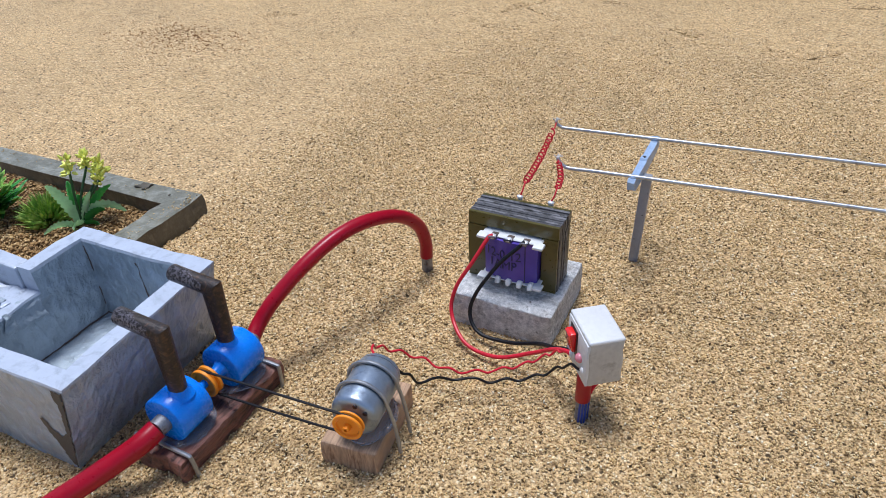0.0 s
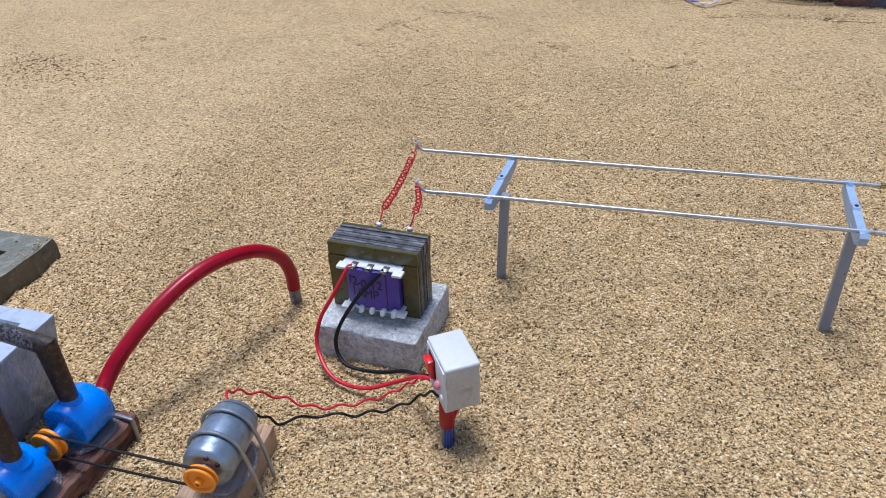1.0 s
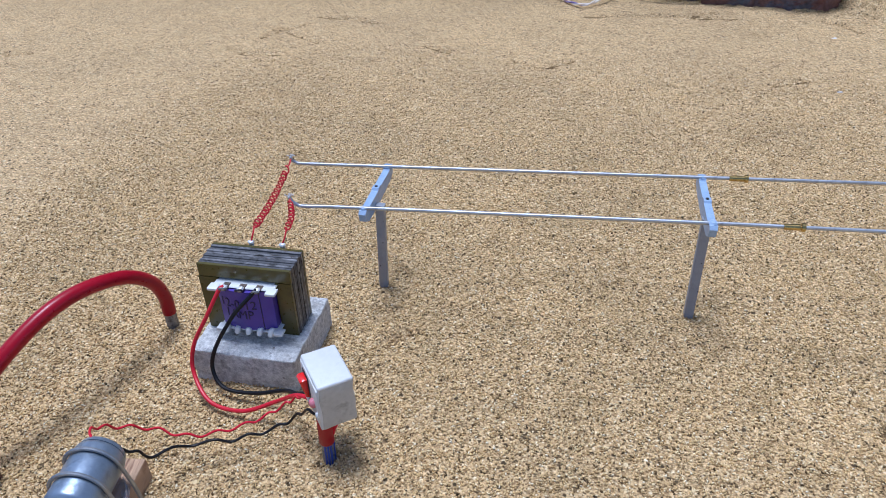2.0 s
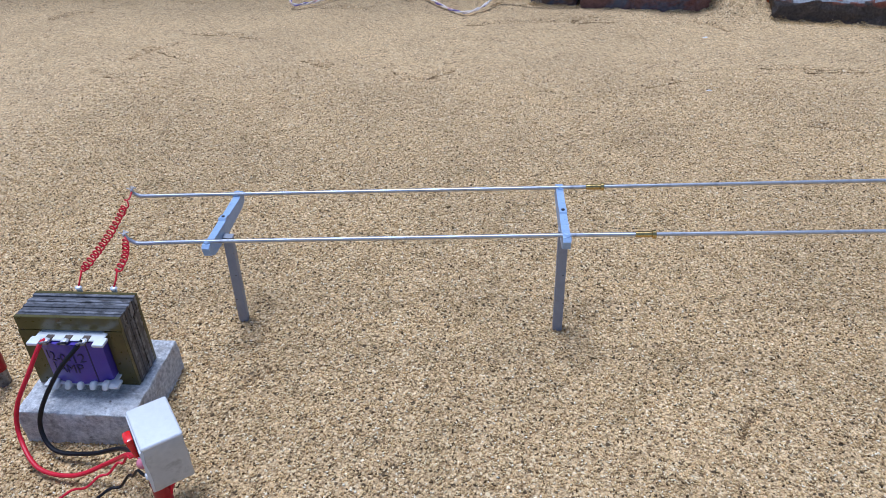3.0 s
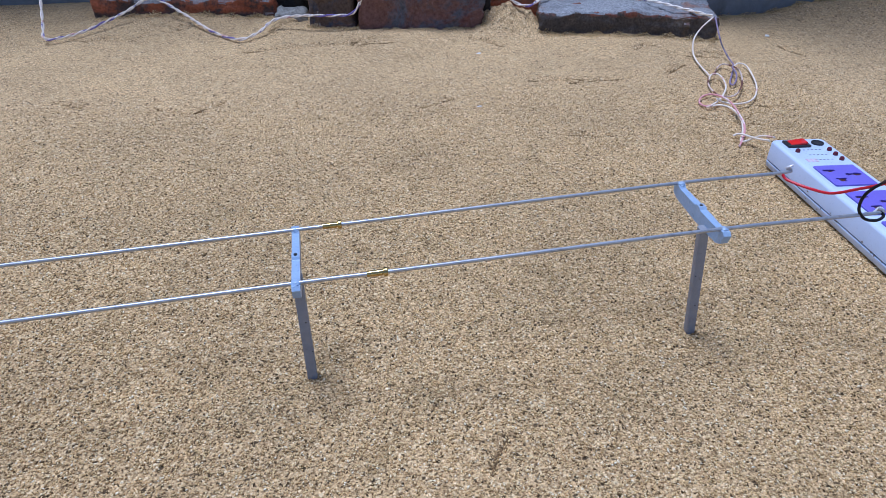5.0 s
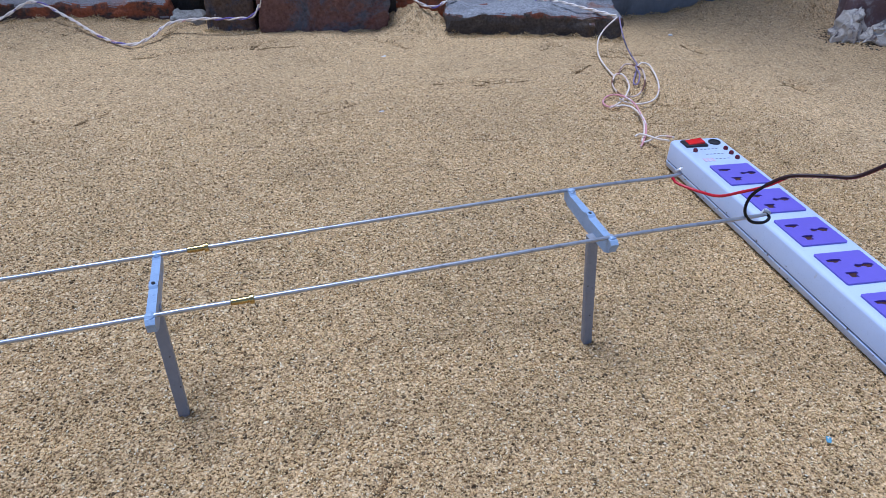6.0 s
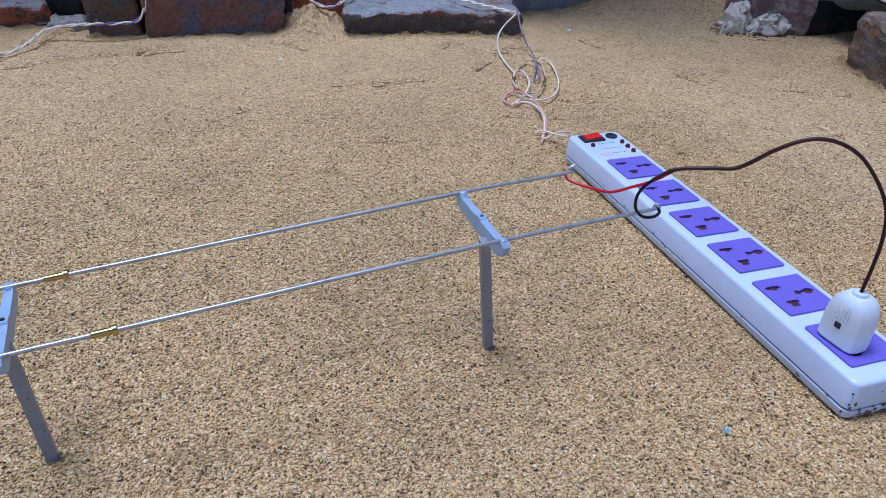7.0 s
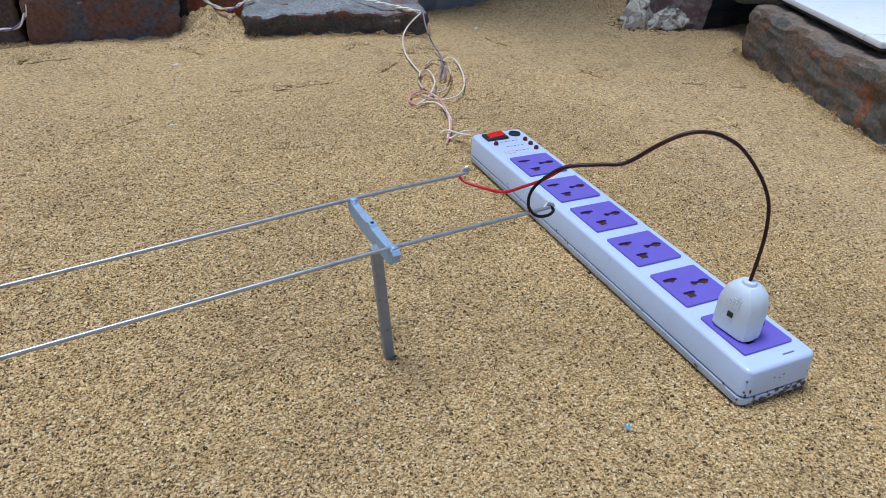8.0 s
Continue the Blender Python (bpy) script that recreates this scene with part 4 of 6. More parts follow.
def pump(y0, y1, px, py, top, arm_end, inlet, name="water_pump"):
    ob = thing(name, AX, (y0 + y1) / 2, 0.0122, 0, "blue round water pump with a rusty steel outlet pipe", "pump", "pair of pumps")
    n = y1 - y0
    drum = lathe((AX, y0, AZ), (0, 1, 0), [(0, 0.0114), (0.0002, 0.0120), (0.0008, 0.0125), (n - 0.0008, 0.0125), (n - 0.0002, 0.0120), (n, 0.0114)], 48)
    part("drum", drum, M_BLUE, ob, sharp=50)
    for y, d in ((y0, -1), (y1, 1)):
        part("boss", lathe((AX, y - 0.0005 * d, AZ), (0, d, 0), [(0, 0.0052), (0.0012, 0.0040), (0.0045, 0.0033), (0.0055, 0.0030)], 20), M_BLUE, ob)
    bm = tube([(px, py, 0.031), (px, py, top), (arm_end, py + 0.0005, top + 0.0015)], 0.0043, 22, smooth=False)
    pipe = part("outlet_pipe", bm, M_PIPE, ob, "rusty mitred steel pipe")
    d = Vector((arm_end - px, 0.0005, 0.0015))
    # added outer layer that carries the paler, sky-reflecting tone
    part("skylit_pipe_arm", lathe(Vector((px - 0.003, py, top + 0.0003)), d, [(0.0, 0.00435), (d.length - 0.0030, 0.0044), (d.length - 0.0025, 0.0041), (d.length - 0.0025, 0.0032), (d.length - 0.012, 0.0032)], 26), M_PIPE_TOP, pipe, "pipe arm, paler for the sky reflected on it")
    part("weld", lathe((px, py, 0.0345), (0, 0, 1), [(0, 0.0074), (0.0012, 0.0064), (0.0028, 0.0053), (0.0048, 0.0044)], 22), M_BLUE, ob)
    fy, d = inlet
    part("nozzle", lathe((AX, fy, AZ), (0, d, 0), [(0, 0.0048), (0.0056, 0.0046)], 20), M_DULL, ob, "grey metal nozzle")
    return ob


pump(0.1575, 0.1775, -0.2235, 0.1685, 0.0725, -0.2480, (0.1575, -1))
pump(0.1970, 0.2175, -0.2260, 0.2055, 0.0715, -0.2510, (0.2175, 1))


def pulley(c, d, r, wide):
    """A grooved wheel round the axis d."""
    g = wide / 2
    prof = [(-g + 0.0010, 0.0010), (-g + 0.0010, r * 0.74), (-g, r * 0.80), (-g - 0.0002, r * 0.98), (-g + 0.0001, r * 1.02), (-g * 0.45, r * 1.02), (-g * 0.2, r * 0.80),
            (g * 0.2, r * 0.80), (g * 0.45, r), (g, r), (g, r * 0.5), (g + 0.0008, r * 0.45), (g + 0.0008, 0.0030)]
    return lathe(c, d, prof, 36)


pump_pulley = thing("pump_pulley", AX, 0.187, AZ - 0.008, 0, "small orange grooved pulley between two pumps", "pulley")
part("wheel", pulley((AX, 0.187, AZ), (0, 1, 0), 0.0080, 0.0052), M_ORANGE, pump_pulley)
part("axle", cyl((AX, 0.1782, AZ), (AX, 0.1953, AZ), 0.0022, 16), M_BLUE, pump_pulley)

# ---- motor on its wooden block ----
MD = Vector((-0.14, 0.99, 0)).normalized()
MC = Vector((-0.1408, 0.1875, 0.0308))
mblock = thing("motor_block", -0.148, 0.212, 0, 8, "pale wooden block under the electric motor", "wood block")
bm = roughen(box(-0.0145, 0.0145, -0.0245, 0.0245, -0.004, 0.0128, 0.0011), 0.0006, 80, 4, 6.0)
part("block", bm, M_WOOD, mblock, local=True)
motor = thing("electric_motor", -0.147, 0.208, 0.0128, 0, "steel-cased electric motor strapped down with wire", "motor")
f0 = MC + MD * 0.0045
part("can", lathe(f0, MD, [(0, 0.0080), (0.0004, 0.0106), (0.0016, 0.0115), (0.0030, 0.0118), (0.0290, 0.0118), (0.0305, 0.0113), (0.0310, 0.0104)], 44), M_CAN, motor, sharp=50)
part("end_cap", lathe(f0 + MD * 0.0310, MD, [(0, 0.0112), (0.0022, 0.0105), (0.0030, 0.0085)], 36), M_CAN, motor)
part("bearing", lathe(f0, -MD, [(0, 0.0042), (0.0014, 0.0040), (0.0014, 0.0012), (0.006, 0.0012)], 22), M_CAN, motor)
side, over = frame_of(MD)
for ang in (35, 75, 215, 255):
    c = f0 + (side * math.cos(radians(ang)) + over * math.sin(radians(ang))) * 0.0082
    part("screw_hole", lathe(c - MD * 0.0006, MD, [(0, 0.0011), (0.0012, 0.0011)], 12), M_DARK, motor)
mpulley = thing("motor_pulley", MC.x, MC.y, 0.0205, 0, "orange plastic pulley on the motor shaft", "pulley")
part("wheel", pulley(MC, MD, 0.0073, 0.0036), M_ORANGE, mpulley)
part("hub", lathe(MC - MD * 0.0036, MD, [(0.0012, 0.0008), (0, 0.0009), (0, 0.0017), (0.004, 0.0020)], 18, cap=False), M_ORANGE, mpulley)
bm = bmesh.new()
bmesh.ops.create_uvsphere(bm, u_segments=30, v_segments=10, radius=1)
roughen(bm, 0.10, 2.0, 0, 3.3)
bm.transform(Matrix.Translation(MC + MD * 0.021 + Vector((0.001, 0, -0.0165))) @ pose(0, 0, 0, 0, 0, 8) @ Matrix.Diagonal((0.0122, 0.0170, 0.0034, 1)))
solo("glue_bead", bm, M_GLUE, "clear glossy glue under the motor", "glue")
for s in (0.0105, 0.0240):
    c = f0 + MD * s
    r = 0.0130
    pts = []
    for sgn in (1, -1):
        leg = [c + side * sgn * 0.0172 + over * (0.001 - c.z), c + side * sgn * 0.0156 - over * 0.012]
        pts = leg if sgn == 1 else pts
        if sgn == 1:
            for a in range(5, 176, 17):
                pts.append(c + (side * math.cos(radians(a)) + over * math.sin(radians(a))) * r)
        else:
            pts += leg[::-1]
    solo("wire_strap", tube(pts, 0.00095, 8, 4), M_WIRE, "bent steel wire strap over the motor", "strap", "straps over the motor")

# belt round both pulleys
c1, r1, c2, r2 = Vector((AX, 0.187, AZ)), 0.0068, MC, 0.0061
bx = (c2 - c1).normalized()
bz = Vector((0, 0, 1)) - bx * bx.z
pts = [c1 + (bx * math.cos(a) + bz * math.sin(a)) * r1 for a in (radians(90 + 15 * k) for k in range(13))]
pts += [c1 + (c2 - c1) * t - bz * (r1 + (r2 - r1) * t + 0.0008 * math.sin(math.pi * t)) for t in (0.25, 0.5, 0.75)]
pts += [c2 + (bx * math.cos(a) + bz * math.sin(a)) * r2 for a in (radians(270 + 15 * k) for k in range(13))]
pts += [c2 + (c1 - c2) * t + bz * (r2 + (r1 - r2) * t) for t in (0.25, 0.5, 0.75)]
solo("drive_belt", tube(pts, 0.00065, 8, closed=True, smooth=False), M_BELT, "thin black rubber drive belt between the pulleys", "belt")

# ---- hoses ----
hose = thing("delivery_hose", -0.205, 0.29, 0, 0, "glossy red rubber hose arching from pump to sand", "hose")
part("tube", tube([(AX, 0.2225, AZ), (-0.2265, 0.2310, 0.0300), (-0.2225, 0.2420, 0.0395), (-0.215, 0.261, 0.0510), (-0.207, 0.284, 0.0585), (-0.200, 0.306, 0.0582), (-0.193, 0.329, 0.0502), (-0.1885, 0.344, 0.0365), (-0.187, 0.3500, 0.0215), (-0.187, 0.3505, 0.0085)], 0.0042, 20, 8), M_HOSE, hose)
part("sleeve", cyl((-0.187, 0.3505, -0.004), (-0.187, 0.3505, 0.012), 0.0037, 18), M_DULL, hose, "grey metal pipe stub in the sand")
hose = thing("suction_hose", -0.245, 0.12, 0, 0, "glossy red rubber hose running along the sand", "hose")
part("tube", tube([(AX, 0.1525, AZ), (-0.2285, 0.1430, 0.0225), (-0.2375, 0.1300, 0.0165), (-0.2465, 0.1160, 0.0115), (-0.2560, 0.1000, 0.0075), (-0.2700, 0.0750, 0.0055), (-0.2950, 0.0400, 0.0050), (-0.335, 0.010, 0.005)], 0.0053, 20, 8), M_HOSE, hose)

# ---- transformer on a concrete block ----
solo("concrete_block", roughen(box(-0.1475, -0.0855, 0.3070, 0.3660, -0.004, 0.0208, 0.0006), 0.0008, 90, 22, 5.0), M_BLOCK, "rough pale concrete block with chipped edges", "block")
TX0, TX1, TY0, TY1, TZ0, TZ1 = -0.1450, -0.0905, 0.3285, 0.3505, 0.0212, 0.0655
trafo = thing("transformer", (TX0 + TX1) / 2, (TY0 + TY1) / 2, TZ0, 0, "small mains transformer with olive core and purple winding", "transformer")
HX0, HX1, HZ0, HZ1 = -0.1335, -0.1000, 0.0272, 0.0545
N = 10
pitch = (TY1 - TY0) / N
upright = Matrix(((1, 0, 0, 0), (0, 0, 1, 0), (0, 1, 0, 0), (0, 0, 0, 1)))
for k in range(N):
    jx, jz = random.uniform(-0.00035, 0.00035), random.uniform(-0.0006, 0.0005)
    y = TY0 + k * pitch
    mat = M_OLIVE if k in (0, N - 1) else M_LAMPALE if k in (2, 5, 6, 8) else M_LAM
    seam = 0.0572
    bm = box(TX0 + jx, TX1 + jx, y + 0.0001, y + pitch - 0.0001, seam + 0.00015 + jz, TZ1 + jz, 0.00018, 1)
    part("lamination", bm, mat, trafo)
    bm = plate_with_holes([(TX0 - jx, TZ0), (TX1 - jx, TZ0), (TX1 - jx, seam), (HX1, seam), (HX1, HZ0), (HX0, HZ0), (HX0, seam), (TX0 - jx, seam)], [], y + 0.0001, y + pitch - 0.0001)
    bm.transform(upright)
    part("lamination", bm, mat, trafo)
for zc, up in ((HZ1 + 0.0014, 1), (HZ0 + 0.0010, -1)):
    bm = box(-0.1345, -0.0985, 0.3226 if up == 1 else 0.3205, 0.3570, zc - 0.0005, zc + 0.0005, 0.0004, 1)
    part("flange", bm, M_BOBBIN, trafo, "white plastic bobbin flange")
HW, BULGE = (HX1 - HX0) / 2 - 0.0008, 0.0042
CXM = (HX0 + HX1) / 2


def coil_front(x):
    return 0.3245 - BULGE * (1 - ((x - CXM) / HW) ** 2)


prof = [(CXM + HW * s, coil_front(CXM + HW * s)) for s in (i / 10 for i in range(-10, 11))] + [(HX1 - 0.0008, 0.3560), (HX0 + 0.0008, 0.3560)]
bm = plate_with_holes(prof, [], HZ0 + 0.0018, HZ1 + 0.0006)
part("winding", bm, M_PURPLE, trafo, "purple paper-wrapped winding")
for text, cz, cx in (("12-0-12", 0.0460, -0.1205), ("1AMP", 0.0392, -0.1205)):
    bm = lettering(text, 0.0082)
    for v in bm.verts:
        x, z = v.co.x * 0.88 + cx, v.co.y + cz
        v.co = (x, coil_front(x) - 0.00025 - v.co.z, z)
    part("lettering", bm, M_INK, trafo, "dark printed rating", smooth=False)
part("label_edge", box(-0.1075, -0.1070, coil_front(-0.10725) - 0.0003, coil_front(-0.10725) + 0.001, HZ0 + 0.002, HZ1), M_INK, trafo)
for k in range(5):
    x = -0.1295 + k * 0.0066
    bm = box(x - 0.0016, x + 0.0016, 0.3172, 0.3215, HZ0 - 0.0002, HZ0 + 0.0034, 0.0011, 3)
    for v in bm.verts:
        v.co.y += 0.0016 * (v.co.z - HZ0) / 0.0036
    part("bobbin_tab", bm, M_BOBBIN, trafo)
for x in (-0.1330, -0.0995):
    part("bobbin_ear", box(x - 0.0030, x + 0.0030, 0.3190, 0.3250, HZ1 + 0.0004, HZ1 + 0.0022, 0.0006, 2), M_BOBBIN, trafo)
    part("bobbin_ear", box(x - 0.0030, x + 0.0030, 0.3190, 0.3250, HZ0 - 0.0004, HZ0 + 0.0014, 0.0006, 2), M_BOBBIN, trafo)
for k, x in enumerate((-0.1265, -0.1170, -0.1075)):
    lug = part("terminal", box(x - 0.0020, x + 0.0020, 0.3188, 0.3265, HZ1 + 0.0014, HZ1 + 0.0022, 0.0003, 1), M_COPPER, trafo, "tinned copper terminal lug")
    bm = bmesh.new()
    bmesh.ops.create_icosphere(bm, subdivisions=3, radius=1)
    roughen(bm, 0.25, 1.5, 0, k)
    bm.transform(Matrix.Translation((x, 0.3215, HZ1 + 0.0024)) @ Matrix.Diagonal((0.0020, 0.0018, 0.0010, 1)))
    part("solder", bm, M_SOLDER, lug)
    hook = [(x - 0.0016, 0.3188, HZ1 + 0.0022), (x - 0.0012, 0.3178, HZ1 + 0.0036), (x + 0.0006, 0.3180, HZ1 + 0.0040), (x + 0.0018, 0.3192, HZ1 + 0.0030), (x + 0.0010, 0.3204, HZ1 + 0.0022)]
    part("wire_hook", tube(hook, 0.0005, 7, 5), M_DARK if k == 1 else M_DULL, lug, "dark twisted wire end")
for x, y in ((-0.1225, 0.3525), (-0.1035, 0.3525)):
    lug = part("terminal", box(x - 0.0016, x + 0.0016, y - 0.0004, y + 0.0004, 0.0580, 0.0664, 0.0003, 1), M_SOLDER, trafo, "tinned terminal lug")
    bm = bmesh.new()
    bmesh.ops.create_icosphere(bm, subdivisions=2, radius=1)
    bm.transform(Matrix.Translation((x, y, 0.0668)) @ Matrix.Diagonal((0.0021, 0.0017, 0.0010, 1)))
    part("solder", bm, M_SOLDER, lug)

# ---- switch box on a short post ----
sbox = thing("switch_box", -0.0520, 0.2730, 0.027, 37, "small white box with a red rocker switch, on a post", "switch box")
a, b, h = 0.0088, 0.0134, 0.0272
part("case", roughen(box(-a, a, -b, b, 0, h, 0.0016, 3), 0.0007, 120, 3, 2.0), M_BOXSIDE, sbox, "stained box sides, darkened for shade", local=True)
# thin added panel that keeps the switch face as light as the lid
part("lit_switch_face", roughen(box(-a - 0.0007, -a + 0.001, -b + 0.0004, b - 0.0004, 0.0004, h - 0.0014, 0.0003), 0.0002, 150, 2, 4.0), M_BOX, sbox, local=True)
part("lid_edge", box(-a - 0.0001, a + 0.0001, -b - 0.0001, b + 0.0001, h - 0.0016, h + 0.0006, 0.0011, 3), M_BOX, sbox, local=True)
sw = part("switch_bezel", box(-a - 0.0010, -a + 0.001, -0.0005, 0.0095, 0.0080, 0.0235, 0.0005), M_DARK, sbox, "black switch surround", local=True)
bm = box(-a - 0.0054, -a - 0.0005, 0.0010, 0.0080, 0.0100, 0.0218, 0.0010)
for v in bm.verts:
    if v.co.x < -a - 0.002:
        v.co.x += 0.0030 * abs(v.co.z - 0.0185) / 0.0085
part("rocker", bm, M_ROCKER, sw, "glossy red rocker", local=True)
part("led", lathe((-a, -0.0048, 0.0120), (-1, 0, 0), [(0, 0.0025), (0.0016, 0.0025), (0.0026, 0.0018), (0.0032, 0.0006)], 16), M_LEDPINK, sbox, local=True)
for y, z in ((-0.0085, 0.0070), (0.0065, 0.0045)):
    part("grommet", lathe((-a, y, z), (-1, 0, 0), [(0, 0.0019), (0.0012, 0.0017), (0.0016, 0.0010)], 16), M_BOBBIN, sbox, local=True)
spost = thing("switch_post", -0.0545, 0.2662, 0, 0, "short post in a red sleeve planted in sand", "post")
part("tube", cyl((-0.0546, 0.2662, -0.006), (-0.0540, 0.2662, 0.0270), 0.0032, 18), M_DULL, spost, "grey tube with blue stripes")
for ang in (-95, -68, -40, 10):
    c, s = 0.0031 * math.cos(radians(ang)), 0.0031 * math.sin(radians(ang))
    part("stripe", tube([(-0.0546 + c, 0.2662 + s, -0.006), (-0.0543 + c, 0.2662 + s, 0.0115)], 0.0006, 8, smooth=False), M_STRIPE, spost, "blue stripe")
part("sleeve", cyl((-0.0544, 0.2662, 0.0095), (-0.0540, 0.2662, 0.0268), 0.0039, 20, 0.0004), M_SLEEVE, spost, "dull red rubber sleeve")

part("lead_end", tube([(-0.0470, 0.2690, 0.0300), (-0.0475, 0.2680, 0.0240), (-0.0498, 0.2672, 0.0190), (-0.0510, 0.2668, 0.0150)], 0.0010, 8), M_RED, spost, "short red wire end")

# wires between motor, transformer and switch box
def wavy(points, amp, waves, steps=8):
    pts = spline(points, steps)
    out = []
    for i, p in enumerate(pts):
        t = i / (len(pts) - 1)
        out.append(p + Vector((0.25, 0.2, 1.0)) * amp * math.sin(t * waves * 2 * math.pi) * min(1, 6 * t, 6 * (1 - t)))
    return out


solo("red_lead", tube([(-0.1265, 0.3215, 0.0575), (-0.1290, 0.3190, 0.0555), (-0.1350, 0.3120, 0.0430), (-0.1435, 0.3060, 0.0260), (-0.1440, 0.3000, 0.0110), (-0.1290, 0.2865, 0.0040), (-0.1080, 0.2820, 0.0050), (-0.0880, 0.2835, 0.0140), (-0.0765, 0.2800, 0.0235), (-0.0690, 0.2755, 0.0295), (-0.0630, 0.2730, 0.0315)], 0.00115, 10, 8), M_RED, "red insulated lead from transformer to switch box", "wire")
solo("black_lead", tube([(-0.1075, 0.3215, 0.0575), (-0.1105, 0.3180, 0.0545), (-0.1200, 0.3125, 0.0440), (-0.1310, 0.3060, 0.0250), (-0.1330, 0.3020, 0.0120), (-0.1240, 0.2960, 0.0055), (-0.1050, 0.2945, 0.0065), (-0.0870, 0.2920, 0.0140), (-0.0750, 0.2830, 0.0225), (-0.0685, 0.2775, 0.0290), (-0.0632, 0.2735, 0.0315)], 0.00115, 10, 8), M_BLACK, "black insulated lead from transformer to switch box", "wire")
pts = wavy([(-0.1480, 0.2235, 0.0405), (-0.1525, 0.2300, 0.0395), (-0.1515, 0.2420, 0.0280), (-0.1400, 0.2520, 0.0180), (-0.1220, 0.2540, 0.0140), (-0.1050, 0.2620, 0.0130), (-0.0900, 0.2710, 0.0150), (-0.0780, 0.2760, 0.0220), (-0.0700, 0.2750, 0.0290), (-0.0628, 0.2722, 0.0312)], 0.0012, 12, 14)
solo("red_wavy_lead", tube(pts, 0.00062, 8, smooth=False), M_RED, "thin red wavy wire from motor to switch box", "wire")
pts = wavy([(-0.1395, 0.2260, 0.0330), (-0.1350, 0.2290, 0.0290), (-0.1300, 0.2350, 0.0200), (-0.1190, 0.2480, 0.0150), (-0.1030, 0.2550, 0.0130), (-0.0910, 0.2610, 0.0130), (-0.0790, 0.2670, 0.0150), (-0.0700, 0.2685, 0.0220), (-0.0620, 0.2650, 0.0310), (-0.0545, 0.2606, 0.0340)], 0.0013, 8, 12)
solo("black_wavy_lead", tube(pts, 0.0007, 8, smooth=False), M_BLACK, "thin black wavy wire from motor to switch box", "wire")

# ---- line posts and rods ----
def line_post(bx, by, tx, ty, a0, b0, label):
    """A flat post with a cross arm that runs from a0 (far) to b0 (near), places on the arm's top."""
    ob = thing("line_post", bx, by, 0, 0, label, "post", "posts of the model power line")
    a0, b0 = Vector(a0), Vector(b0)
    mid = (a0 + b0) / 2
    d = (b0 - a0).normalized()
    s = d.cross(Vector((0, 0, 1))).normalized()
    top = Vector((tx, ty, mid.z - 0.0060))
    foot = Vector((bx, by, -0.008))
    u = (top - foot).normalized()
    bm = bmesh.new()
    q = Vector((1, 0, 0)) - u * u.x
    q.normalize()
    p = u.cross(q)
    loops = []
    for c in (foot, foot + (top - foot) * 0.5, top):
        loops.append([c + q * x + p * y for x, y in rounded(-0.0029, 0.0029, -0.0022, 0.0022, 0.0006, 2)])
    rings(bm, loops)
    part("upright", bm, M_POST, ob)
    # cross arm with notched top and slanted ends
    n = (b0 - a0).length
    prof = [(-0.0045, 0.0006), (-0.0030, 0.0012), (0.0020, 0.0012), (0.0035, 0.0), (n * 0.44, 0.0), (n * 0.46, 0.0012), (n * 0.54, 0.0012), (n * 0.56, 0.0), (n - 0.0035, 0.0), (n - 0.002, 0.0012),
            (n + 0.0030, 0.0012), (n + 0.0048, -0.0005), (n + 0.0030, -0.0060), (n - 0.0020, -0.0085), (n * 0.5, -0.0088), (0.002, -0.0075), (-0.0035, -0.0055)]
    bm = bmesh.new()
    loops = [[a0 + d * x + Vector((0, 0, 1)) * (z - 0.0004) + s * t for x, z in prof] for t in (-0.0022, -0.0019, 0.0019, 0.0022)]
    rings(bm, loops)
    roughen(bm, 0.00035, 300, 0, bx)
    arm = part("cross_arm", bm, M_ARM, ob, "grey-painted cross arm with a pin hole, tinted for reflected sky")
    part("pin_hole", lathe(mid + Vector((0, 0, 0.0005)), (0, 0, 1), [(0, 0.0010), (0.0007, 0.0010)], 12), M_DARK, arm)
    for k, c in enumerate((a0, b0)):
        bm = bmesh.new()
        bmesh.ops.create_icosphere(bm, subdivisions=3, radius=1)
        roughen(bm, 0.3, 1.6, 0, k + bx * 10)
        bm.transform(Matrix.Translation(c + Vector((0, 0, 0.0008))) @ Matrix.Diagonal((0.0026, 0.0026, 0.0015, 1)))
        part("glue_blob", bm, M_ARM, arm, "dab of painted glue")
    for k in range(2):
        c = foot + (top - foot) * (0.35 + 0.27 * k) - p * 0.0030 * (1 if p.y > 0 else -1) + q * random.uniform(-0.003, 0.003)
        part("pock", lathe(c, (0, -1, 0), [(0, 0.0004), (0.0002, 0.0004)], 8), M_DARK, ob)
    return ob


line_post(-0.0645, 0.4145, -0.0610, 0.4090, (-0.0655, 0.4460, 0.0718), (-0.0665, 0.3930, 0.0698), "grey post with a slanted blue-grey cross arm")
line_post(0.1360, 0.4140, 0.1345, 0.4120, (0.1345, 0.4500, 0.0775), (0.1345, 0.3955, 0.0770), "grey post with a blue-grey cross arm, leaning slightly")
line_post(0.3762, 0.4142, 0.3660, 0.4090, (0.3710, 0.4500, 0.0855), (0.3690, 0.3940, 0.0855), "grey post with a blue-grey cross arm near the power strip")

RA = [(-0.1285, 0.4425, 0.0720), (-0.0655, 0.4445, 0.0732), (0.1345, 0.4490, 0.0785), (0.3725, 0.4510, 0.0868), (0.4400, 0.4506, 0.0880)]
RB = [(-0.1085, 0.3912, 0.0700), (-0.0665, 0.3925, 0.0712), (0.1315, 0.3957, 0.0775), (0.3695, 0.3942, 0.0867), (0.4615, 0.3950, 0.0868)]


